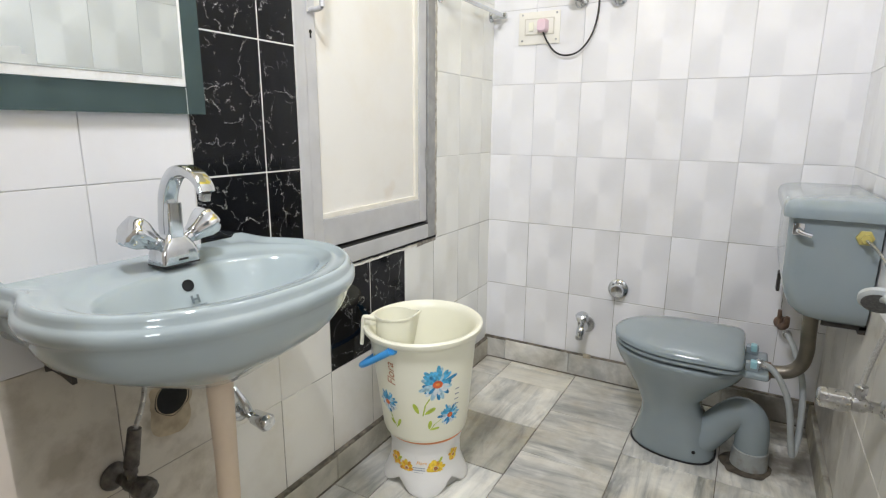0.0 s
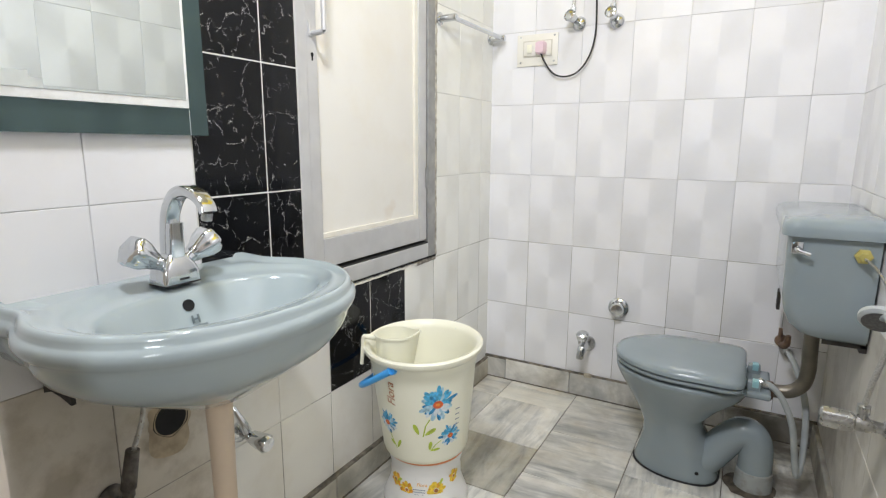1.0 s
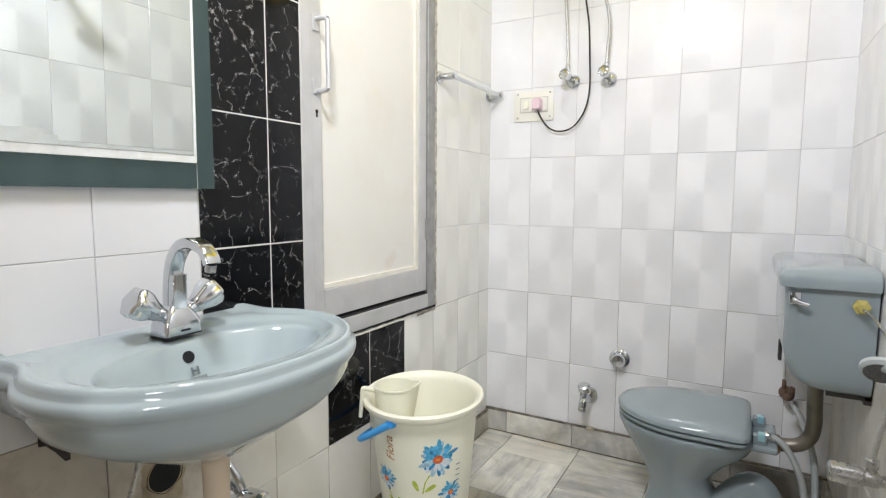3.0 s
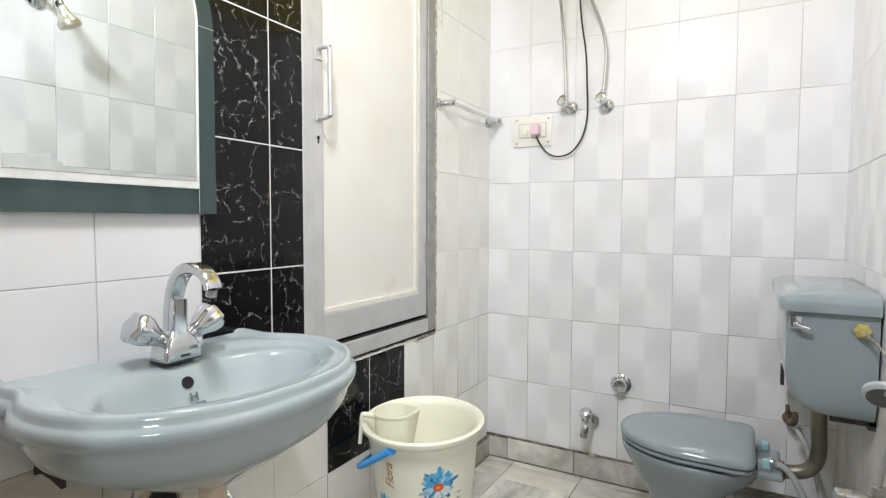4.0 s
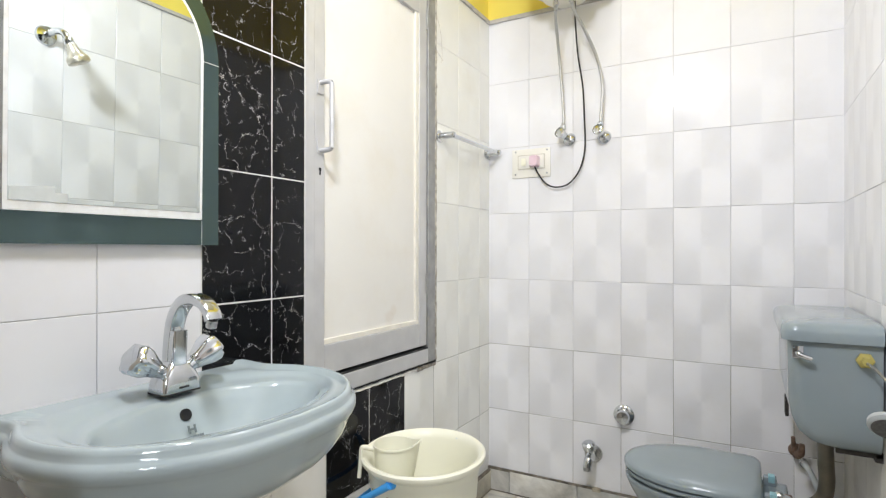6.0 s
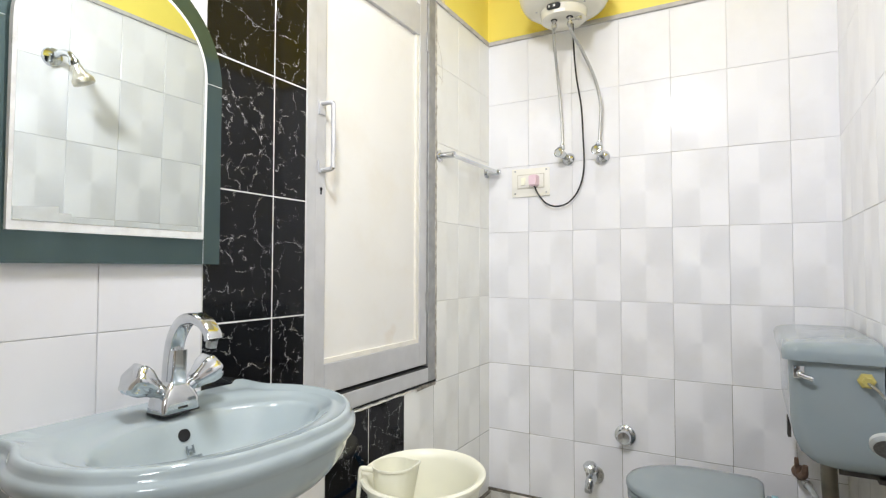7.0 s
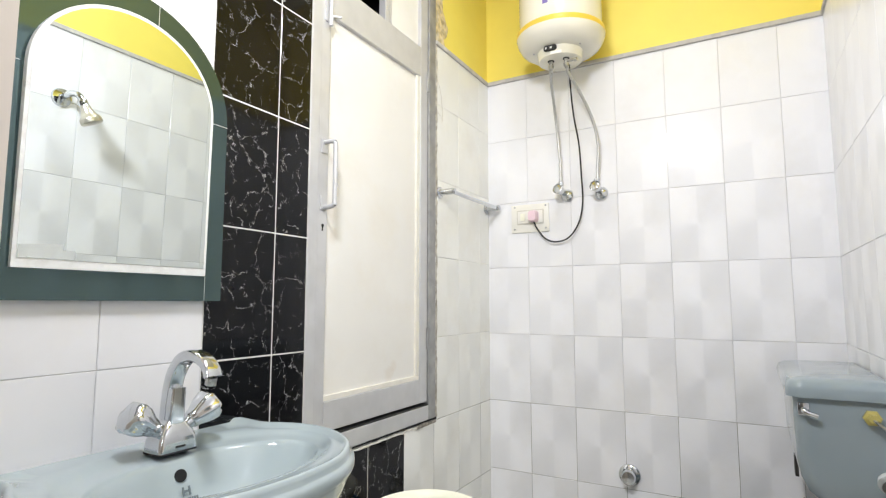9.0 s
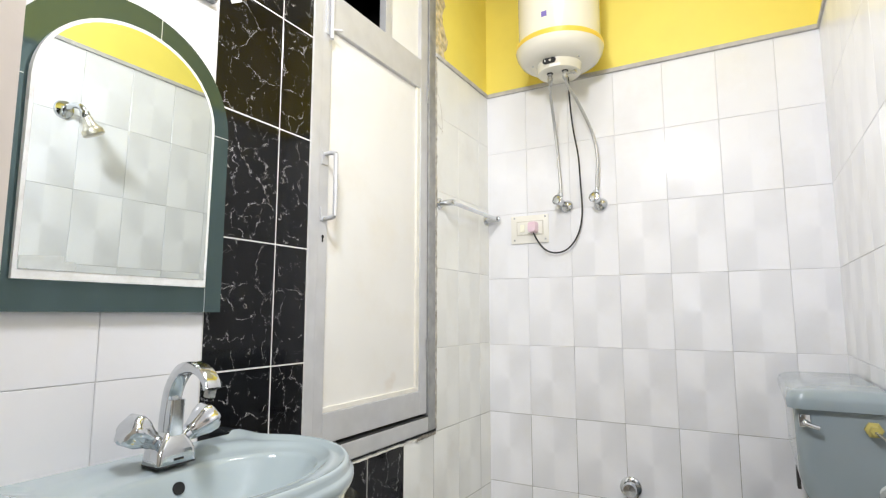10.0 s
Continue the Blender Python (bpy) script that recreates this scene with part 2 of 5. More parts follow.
M_BEIGE = mat("beige_jamb_paint", (0.64, 0.57, 0.5), 0.5, var=0.06, scale=6, bump=0.1)
M_PORC = mat("blue_grey_porcelain", (0.375, 0.437, 0.448), 0.08, var=0.03, scale=4, coat=0.3)
M_PORC_D = mat("grey_blue_porcelain", (0.272, 0.325, 0.345), 0.11, var=0.05, scale=5, coat=0.2, stain=(0.3, 0.31, 0.29), amount=0.25, sscale=6)
M_CHROME = mat("chrome", (0.64, 0.66, 0.68), 0.1, 1.0, var=0.06, scale=30)
M_CHROME_OLD = mat("worn_chrome", (0.5, 0.5, 0.49), 0.28, 1.0, var=0.25, scale=60, bump=0.15)
M_STEEL = mat("braided_steel", (0.55, 0.55, 0.54), 0.4, 0.9, var=0.25, scale=400, bump=0.4, bscale=700)
M_ALU = mat("aluminium", (0.6, 0.6, 0.6), 0.42, 0.35, var=0.06, scale=12, bump=0.05)
M_ALU_D = mat("dull_aluminium", (0.36, 0.36, 0.35), 0.5, 0.5, var=0.15, scale=20, bump=0.1)
M_CREAM = mat("cream_laminate", (0.8, 0.785, 0.735), 0.16, var=0.02, scale=4, stain=(0.7, 0.62, 0.46), amount=0.3, sscale=3)
blot(M_CREAM, (((-0.014, -0.79, 0.89), 0.026, 0.16), ((-0.014, -0.76, 0.915), 0.02, 0.14), ((-0.014, -1.09, 1.4), 0.03, 0.2), ((-0.014, -1.085, 1.33), 0.025, 0.16)), (0.55, 0.38, 0.18))
M_BEAD = mat("white_bead", (0.8, 0.77, 0.68), 0.35, var=0.05, scale=20)
M_BOARD = mat("worn_white_board", (0.78, 0.79, 0.77), 0.3, var=0.05, scale=20, stain=(0.55, 0.53, 0.46), amount=0.5, sscale=25)
M_DARK = mat("dark_void", (0.01, 0.01, 0.01), 0.9, var=0.3)
M_PLAST = mat("cream_plastic", (0.92, 0.905, 0.745), 0.3, var=0.02, scale=5)
M_PLAST_W = mat("white_plastic", (0.83, 0.82, 0.79), 0.3, var=0.03, scale=8)
M_BLUE = mat("blue_plastic", (0.06, 0.36, 0.8), 0.35, var=0.06, scale=20)
M_GEYSER = mat("cream_enamel", (0.8, 0.77, 0.66), 0.16, var=0.015, scale=4)
M_BAND = mat("yellow_band", (0.82, 0.58, 0.08), 0.35, var=0.03)
M_MIRROR = mat("mirror_silver", (0.74, 0.79, 0.775), 0.0, 1.0, var=0.0)
M_TEAL = mat("dark_teal_mirror_glass", (0.075, 0.115, 0.115), 0.04, 0.7, var=0.08, scale=3)
M_PVC = mat("beige_plastic_pipe", (0.62, 0.5, 0.37), 0.45, var=0.05, scale=10, stain=(0.45, 0.36, 0.26), amount=0.4)
M_RUBBER = mat("black_rubber_and_shade", (0.02, 0.02, 0.02), 0.6, var=0.3, scale=40)
M_IRON = mat("dark_iron", (0.05, 0.045, 0.04), 0.6, 0.4, var=0.4, scale=40, bump=0.4)
M_RUST = mat("rusty_iron", (0.2, 0.13, 0.09), 0.65, 0.4, var=0.4, scale=50, bump=0.5, bscale=200)
M_PIPE = mat("stained_metal_pipe", (0.2, 0.18, 0.145), 0.38, 0.6, var=0.2, scale=18, bump=0.15, stain=(0.22, 0.12, 0.06), amount=0.8, sscale=14)


# ---- building helpers ----
def part(name, bm, material, parent=None, label="", smooth=True, angle=40):
    """Links a bmesh as one mesh object under a thing or part."""
    bmesh.ops.recalc_face_normals(bm, faces=bm.faces)
    me = bpy.data.meshes.new(name)
    bm.to_mesh(me)
    bm.free()
    me.materials.append(material)
    if smooth:
        me.polygons.foreach_set("use_smooth", [True] * len(me.polygons))
        me.set_sharp_from_angle(angle=radians(angle))
    ob = new(name, me)
    if parent is not None:
        ob.parent = parent
    if label:
        ob["label"] = label
    return ob


def thing(name, label, category, at=(0, 0, 0), group="", kind=""):
    ob = new(name)
    ob.empty_display_size = 0.05
    ob.location = at
    return tagged(ob, label, category, group, kind)


def box(x0, y0, z0, x1, y1, z1, bev=0.0, bm=None, seg=2):
    bm = bm or bmesh.new()
    vs = [bm.verts.new(p) for p in ((x0, y0, z0), (x1, y0, z0), (x1, y1, z0), (x0, y1, z0), (x0, y0, z1), (x1, y0, z1), (x1, y1, z1), (x0, y1, z1))]
    fs = [bm.faces.new([vs[i] for i in f]) for f in ((3, 2, 1, 0), (4, 5, 6, 7), (0, 1, 5, 4), (1, 2, 6, 5), (2, 3, 7, 6), (3, 0, 4, 7))]
    if bev:
        bmesh.ops.bevel(bm, geom=list({e for f in fs for e in f.edges}), offset=bev, segments=seg, profile=0.6, affect="EDGES")
    return bm


def loft(rings, bm=None, cap0=True, cap1=True, closed=True):
    """Skins a list of rings, each of the same number of points."""
    bm = bm or bmesh.new()
    rows = [[bm.verts.new(p) for p in r] for r in rings]
    n = len(rows[0])
    for a, b in zip(rows, rows[1:]):
        for i in range(n if closed else n - 1):
            j = (i + 1) % n
            bm.faces.new((a[i], a[j], b[j], b[i]))
    if cap0:
        bm.faces.new(rows[0][::-1])
    if cap1:
        bm.faces.new(rows[-1])
    return bm


def lathe(profile, at=(0, 0, 0), axis="Z", seg=32, bm=None, cap0=True, cap1=True):
    """Turns (radius, height) pairs about an axis through at: X, Y, Z, or any direction given as a vector."""
    dirs = {"X": Vector((1, 0, 0)), "Y": Vector((0, 1, 0)), "Z": Vector((0, 0, 1))}
    d = (dirs[axis] if isinstance(axis, str) else Vector(axis)).normalized()
    q = Vector((0, 0, 1)).rotation_difference(d)
    rings = []
    for r, h in profile:
        rings.append([Vector(at) + q @ Vector((r * math.cos(2 * math.pi * i / seg), r * math.sin(2 * math.pi * i / seg), h)) for i in range(seg)])
    return loft(rings, bm, cap0, cap1)


def spline(points, steps=8):
    """A smooth line through the points."""
    p = [Vector(a) for a in points]
    p = [2 * p[0] - p[1]] + p + [2 * p[-1] - p[-2]]
    out = []
    for i in range(1, len(p) - 2):
        for k in range(steps):
            t = k / steps
            a, b, c, d = p[i - 1], p[i], p[i + 1], p[i + 2]
            out.append(0.5 * (2 * b + (c - a) * t + (2 * a - 5 * b + 4 * c - d) * t * t + (3 * b - a - 3 * c + d) * t ** 3))
    return out + [p[-2]]


def tube(points, radius, seg=12, bm=None, steps=8, smooth=True):
    """A pipe along a line; radius is a number or one for each point of the line."""
    line = spline(points, steps) if smooth else [Vector(a) for a in points]
    n = len(line)
    up = Vector((0.31, 0.2, 0.93))
    rings = []
    for i, c in enumerate(line):
        d = (line[min(i + 1, n - 1)] - line[max(i - 1, 0)]).normalized()
        s = d.cross(up).normalized()
        u = s.cross(d)
        up = u
        if isinstance(radius, (int, float)):
            r = radius
        else:
            f = i / (n - 1) * (len(radius) - 1)
            k = min(int(f), len(radius) - 2)
            r = radius[k] + (radius[k + 1] - radius[k]) * (f - k)
        rings.append([c + r * (math.cos(2 * math.pi * j / seg) * s + math.sin(2 * math.pi * j / seg) * u) for j in range(seg)])
    return loft(rings, bm)


def oval(cx, cy, z, ax, ay, n=40, p=2.0):
    out = []
    for i in range(n):
        a = 2 * math.pi * i / n
        c, s = math.cos(a), math.sin(a)
        out.append(Vector((cx + ax * math.copysign(abs(c) ** (2 / p), c), cy + ay * math.copysign(abs(s) ** (2 / p), s), z)))
    return out


# ---- the room's shell ----
W, NEAR, FLOOR, TILE_TOP, CEIL = 1.35, -2.07, 0.017, 2.178, 2.95
DOOR_Y0, DOOR_Y1, DOOR_Z0, DOOR_Z1 = -1.21, -0.507, 0.70, 2.62


def shell(name, bm, material, label):
    return tagged(part(name, bm, material, smooth=False), label, "wall", kind="structure")


wall_back = shell("wall_back", box(-0.15, 0.0, 0, W + 0.15, 0.15, TILE_TOP), M_GROUT, "white relief-tiled back wall with grey grout")
bm = box(-0.15, NEAR, 0, 0.0, 0.0, DOOR_Z0)
box(-0.15, NEAR, DOOR_Z0, 0.0, DOOR_Y0, TILE_TOP, bm=bm)
box(-0.15, DOOR_Y1, DOOR_Z0, 0.0, 0.0, TILE_TOP, bm=bm)
wall_left = shell("wall_left", bm, M_GROUT_W, "white and black tiled wall round the shaft door")
wall_right = shell("wall_right", box(W, NEAR, 0, W + 0.15, 0.0, TILE_TOP), M_GROUT, "white tiled wall behind the cistern")
bm = box(-0.15, 0.004, TILE_TOP, W + 0.15, 0.15, CEIL)
shell("upper_wall_back", bm, M_YELLOW, "bright yellow painted wall above the tiles")
bm = box(-0.15, NEAR, TILE_TOP, -0.004, DOOR_Y0, CEIL)
box(-0.15, DOOR_Y1, TILE_TOP, -0.004, 0.004, CEIL, bm=bm)
box(-0.15, DOOR_Y0, DOOR_Z1, -0.004, DOOR_Y1, CEIL, bm=bm)
shell("upper_wall_left", bm, M_YELLOW, "bright yellow painted wall with peeling by the door")
shell("upper_wall_right", box(W + 0.004, NEAR, TILE_TOP, W + 0.15, 0.004, CEIL), M_YELLOW, "bright yellow painted wall above the tiles")
bm = box(-0.15, NEAR - 0.2, 0, 0.41, NEAR, CEIL)
box(1.24, NEAR - 0.2, 0, W + 0.15, NEAR, CEIL, bm=bm)
box(0.41, NEAR - 0.2, 2.35, 1.24, NEAR, CEIL, bm=bm)
shell("wall_near", bm, M_BEIGE, "beige wall with the open doorway")
tagged(part("ceiling", box(-0.15, NEAR - 0.2, CEIL, W + 0.15, 0.15, CEIL + 0.1), M_PLASTER, smooth=False), "off-white plastered bathroom ceiling", "ceiling", kind="structure")
floor = tagged(part("floor", box(-0.15, NEAR - 0.2, -0.1, W + 0.15, 0.15, FLOOR - 0.004), M_FLOOR_JOINT, smooth=False), "grey banded marble slab floor with dark joints", "floor", kind="structure")
# the bedroom behind the doorway
bm = box(-1.4, -5.15, 0, 2.6, -5.0, 2.75)
box(-1.5, -5.15, 0, -1.4, NEAR - 0.2, 2.75, bm=bm)
box(2.6, -5.15, 0, 2.75, NEAR - 0.2, 2.75, bm=bm)
box(-1.5, NEAR - 0.2, 0, -0.15, NEAR - 0.1, 2.75, bm=bm)
box(W + 0.15, NEAR - 0.2, 0, 2.75, NEAR - 0.1, 2.75, bm=bm)
shell("bedroom_wall", bm, M_BED, "plain dull walls of the room before the doorway")
tagged(part("bedroom_ceiling", box(-1.5, -5.15, 2.75, 2.75, NEAR - 0.2, 2.85), M_PLASTER, smooth=False), "plain pale ceiling of the outer room", "ceiling", kind="structure")
tagged(part("bedroom_floor", box(-1.5, -5.15, -0.1, 2.75, NEAR - 0.2, FLOOR - 0.004), M_BED, smooth=False), "plain dull floor of the outer room", "floor", kind="structure")
# shaft behind the small door
bm = box(-0.75, -1.6, 0.5, -0.7, -0.1, 3.0)
box(-0.75, -1.65, 0.5, -0.15, -1.6, 3.0, bm=bm)
box(-0.75, -0.1, 0.5, -0.15, -0.05, 3.0, bm=bm)
box(-0.75, -1.65, 3.0, -0.15, -0.05, 3.05, bm=bm)
box(-0.75, -1.65, 0.45, -0.15, -0.05, 0.5, bm=bm)
shell("shaft_wall", bm, M_DARK, "dark unlit shaft behind the door")

# grey-white ledge where the tiles end
for name, b in (("trim", box(0, -0.016, TILE_TOP - 0.006, W, 0.0, TILE_TOP + 0.012, 0.003)),
                ("trim", box(0, DOOR_Y1, TILE_TOP - 0.006, 0.012, -0.016, TILE_TOP + 0.012, 0.003)),
                ("trim", box(W - 0.012, NEAR, TILE_TOP - 0.006, W, -0.016, TILE_TOP + 0.012, 0.003))):
    tagged(part(name, b, M_LEDGE, smooth=False), "grey-white ledge along the top of the tiles", "trim", kind="structure")

# ---- shaft door in the tiled wall ----
door = thing("door_1", "closed grey aluminium shaft door with cream panels", "door", (0, 0, 0), kind="structure")
y0, y1, z0, z1 = DOOR_Y0, DOOR_Y1, DOOR_Z0, DOOR_Z1
bm = box(-0.06, y0, z0, 0.006, y0 + 0.038, z1, 0.003)
part("jamb", box(-0.06, y1 - 0.05, z0, 0.006, y1, z1, 0.003), M_ALU_D, door, "dull grey hinge-side jamb", smooth=False)
box(-0.06, y0 + 0.038, z0, 0.006, y1 - 0.05, z0 + 0.052, 0.003, bm=bm)
box(-0.06, y0 + 0.038, z1 - 0.045, 0.006, y1 - 0.05, z1, 0.003, bm=bm)
part("door_frame", bm, M_ALU, door, smooth=False)
# black strip added on the bar to draw the shade below the leaf
part("leaf_gap_shade", box(-0.05, y0 + 0.038, z0 + 0.052, 0.003, y1 - 0.05, z0 + 0.0575), M_RUBBER, door, "black strip standing in for the shaded gap under the leaf", smooth=False)
LY0, LY1, LZ0, LZ1 = y0 + 0.042, y1 - 0.054, z0 + 0.066, z1 - 0.05
bm = box(-0.04, LY0, LZ0, 0.0, LY0 + 0.042, LZ1, 0.003)
box(-0.04, LY1 - 0.05, LZ0, 0.0, LY1, LZ1, 0.003, bm=bm)
box(-0.04, LY0 + 0.042, LZ0, 0.0, LY1 - 0.05, LZ0 + 0.085, 0.003, bm=bm)
box(-0.04, LY0 + 0.042, 2.0, 0.0, LY1 - 0.05, 2.118, 0.003, bm=bm)
box(-0.04, LY0 + 0.042, LZ1 - 0.05, 0.0, LY1 - 0.05, LZ1, 0.003, bm=bm)
leaf = part("door_leaf", bm, M_ALU, door, smooth=False)
PY0, PY1 = LY0 + 0.042, LY1 - 0.05
part("panel", box(-0.028, PY0, LZ0 + 0.085, -0.014, PY1, 2.0), M_CREAM, leaf, "cream laminate panel with faint stains", smooth=False)
bm = box(-0.014, PY0, LZ0 + 0.085, -0.004, PY1, LZ0 + 0.1, 0.002)
box(-0.014, PY1 - 0.02, LZ0 + 0.1, -0.004, PY1, 2.0, 0.002, bm=bm)
part("bead", bm, M_BEAD, leaf, "cream glazing bead round the panel", smooth=False)
part("panel", box(-0.028, -0.79, 2.118, -0.014, PY1, LZ1 - 0.05), M_CREAM, leaf, "cream upper panel", smooth=False)
bm = box(-0.034, -0.84, 2.118, -0.006, -0.815, LZ1 - 0.05, 0.002)
box(-0.034, -0.815, 2.118, -0.012, -0.79, LZ1 - 0.05, 0.002, bm=bm)
part("slider_frame", bm, M_ALU, leaf, smooth=False)

# ---- mirror ----
MY, MHW, MGW, MZ0, MZG, MSP, MTOP, MGT = -1.727, 0.228, 0.181, 1.134, 1.186, 1.535, 1.752, 1.698


def arch(hw, zb, spring, top, n=28):
    pts = [(MY - hw, zb), (MY + hw, zb)]
    for i in range(n + 1):
        a = math.pi * i / n
        pts.append((MY + hw * math.cos(a), spring + (top - spring) * math.sin(a)))
    return pts


def slab(outline, x0, x1):
    return loft([[(x0, y, z) for y, z in outline], [(x1, y, z) for y, z in outline]])


mirror = thing("mirror", "arched wall mirror with a dark teal glass border", "mirror", (0, 0, 0))
part("border", slab(arch(MHW, MZ0, MSP, MTOP), 0.006, 0.020), M_TEAL, mirror, "dark teal reflecting glass border", angle=60)
LEAN = 0.014
lean = lambda pts, x: [(x + LEAN * (z - MZG), y, z) for y, z in pts]
board = arch(MGW - 0.001, MZG + 0.002, MSP, MGT)
part("white_edge", loft([[(0.0202, y, z) for y, z in board], lean(board, 0.0285)]), M_BOARD, mirror, "worn white backing board round the glass", angle=60)
pane = arch(MGW - 0.0075, MZG + 0.018, MSP, MGT - 0.0075)
part("glass", loft([lean(pane, 0.0288), lean(pane, 0.0295)]), M_MIRROR, mirror, "clear mirror glass leaning slightly forward", angle=20)
# lost silvering in a lower corner of the glass
part("worn_silver", loft([[(x + LEAN * (z - MZG), y, z) for y, z in ((MY - 0.172, MZG + 0.019), (MY - 0.085, MZG + 0.019), (MY - 0.085, MZG + 0.034), (MY - 0.105, MZG + 0.034), (MY - 0.105, MZG + 0.045), (MY - 0.172, MZG + 0.04))] for x in (0.0296, 0.0299)]), mat("dull_silvering", (0.7, 0.74, 0.72), 0.3, 0.8, var=0.05, scale=40), mirror, "dull patch of lost silvering", smooth=False)

for y0_, z0_, y1_, z1_ in ((MY + MGW + 0.004, MZ0, MY + MGW + 0.0052, MZG), (MY + MGW + 0.005, MSP - 0.0006, MY + MHW, MSP + 0.0006), (MY - MHW, MSP - 0.0006, MY - MGW - 0.005, MSP + 0.0006), (MY + 0.05, MGT - 0.004, MY + 0.0512, MTOP - 0.006)):
    part("joint", box(0.0195, y0_, z0_, 0.0205, y1_, z1_), M_ALU, mirror, smooth=False)

# ---- wash basin ----
BC = Vector((0.25, -1.672))
half = [(0.0, 0.262), (0.03, 0.262), (0.055, 0.254), (0.085, 0.254), (0.115, 0.266), (0.16, 0.281), (0.21, 0.285), (0.27, 0.276), (0.33, 0.25), (0.38, 0.21), (0.42, 0.155), (0.445, 0.09), (0.455, 0.0)]
line = [Vector((a, b * 1.04, 0)) for a, b in half]
line = spline([(0.0, 0.0, 0), (0.0, 0.13, 0)] + [tuple(v) for v in line[:1]], 6)[:-1] + spline(line, 6)
outline = [(v.x, v.y) for v in line] + [(v.x, -v.y) for v in line[::-1][1:-1]]
NB = 96


def reach(a):
    """Distance from the basin's middle to its outline in the direction a."""
    d = Vector((math.cos(a), math.sin(a)))
    best = 0.2
    for i, p in enumerate(outline):
        q = outline[(i + 1) % len(outline)]
        ax, ay, bx, by = p[0] - BC.x, p[1], q[0] - p[0], q[1] - p[1]
        den = d.x * by - d.y * bx
        if abs(den) < 1e-9:
            continue
        t = (ax * by - ay * bx) / den
        u = (ax * d.y - ay * d.x) / den
        if t > 0 and -1e-6 <= u <= 1 + 1e-6:
            best = t
    return best


R = [reach(2 * math.pi * i / NB) for i in range(NB)]


def basin_ring(s, z):
    """The outline drawn in by s at the height z; the belly sags a little towards the doorway."""
    out = []
    sag = 0.14 * min(0.0, z - 0.813)
    for i in range(NB):
        a = 2 * math.pi * i / NB
        x, y = BC.x + R[i] * math.cos(a), R[i] * math.sin(a)
        k = min(1, max(0, (x - 0.01) / 0.09))
        sx = 1 + (s - 1) * k
        out.append(Vector((max(0.001, BC.x + (x - BC.x) * sx), BC.y + sag + y * s, z)))
    return out


def bowl_ring(ax, ay, z, cx=0.245):
    return [Vector((cx + ax * math.cos(2 * math.pi * i / NB), BC.y + 0.010 + ay * math.sin(2 * math.pi * i / NB), z)) for i in range(NB)]


def mixed(a, b, f):
    return [p.lerp(q, f) for p, q in zip(a, b)]


deck = basin_ring(0.878, 0.856)
edge = bowl_ring(0.168, 0.245, 0.8535, 0.222)
step = bowl_ring(0.162, 0.240, 0.8485, 0.223)
lip = bowl_ring(0.125, 0.216, 0.841, 0.236)
rings = [basin_ring(s, z) for s, z in ((0.14, 0.668), (0.3, 0.681), (0.48, 0.706), (0.66, 0.731), (0.78, 0.750), (0.86, 0.768), (0.908, 0.787), (0.932, 0.803), (0.945, 0.813), (0.962, 0.818), (0.976, 0.823), (0.982, 0.830), (0.980, 0.837), (0.970, 0.843), (0.956, 0.845), (0.949, 0.848), (0.944, 0.855), (0.935, 0.861), (0.920, 0.864), (0.903, 0.8625))]
rings += [deck, mixed(deck, edge, 0.6), edge, step, mixed(step, lip, 0.5), mixed(step, lip, 0.85), lip]
rings += [bowl_ring(a, b, z, c) for a, b, z, c in ((0.12, 0.211, 0.833, 0.237), (0.113, 0.2, 0.815, 0.238), (0.105, 0.18, 0.785, 0.24), (0.09, 0.156, 0.752, 0.242), (0.06, 0.105, 0.729, 0.244), (0.03, 0.03, 0.718, 0.245))]
basin = thing("wash_basin", "pale blue-grey porcelain wall basin with a moulded rim", "basin", (0, 0, 0))
part("bowl", loft(rings), M_PORC, basin, angle=75)
part("overflow", lathe([(0.0, 0.0), (0.0115, 0.0), (0.0115, 0.003), (0.0, 0.003)], (0.1265, -1.655, 0.8105), (1, -0.12, 0.3), 24, cap0=False, cap1=False), M_DARK, basin, "dark overflow hole")
part("drain", lathe([(0.0, 0.0), (0.03, 0.0), (0.03, 0.004), (0.02, 0.003), (0.0, 0.002)], (0.245, -1.69, 0.719), "Z", 24, cap0=False, cap1=False), M_CHROME, basin, "chrome drain")
for s in (-1, 1):
    yb = BC.y + s * 0.185
    bm = loft([[(x, yb + a, z) for a, z in ((-0.004, lo), (0.004, lo), (0.004, hi), (-0.004, hi))] for x, lo, hi in ((0.002, 0.685, 0.755), (0.03, 0.694, 0.75), (0.06, 0.691, 0.73), (0.092, 0.683, 0.706))])
    part("bracket", bm, M_IRON, basin, "dark rusty iron wall bracket", smooth=False)

# ---- bucket, stool and mug ----
BX, BY = 0.235, -0.951
stool = thing("bath_stool", "small white plastic stool with orange flower print under the bucket", "stool", (BX, BY, FLOOR))
N = 48


def stool_ring(r, z, foot=0.0, lift=0.0):
    out = []
    for i in range(N):
        a = 2 * math.pi * i / N
        k = abs(math.cos(2 * (a + 1.05))) ** 1.5
        out.append(Vector(((r + foot * k) * math.cos(a), (r + foot * k) * math.sin(a), z + lift * (1 - k) ** 2)))
    return out


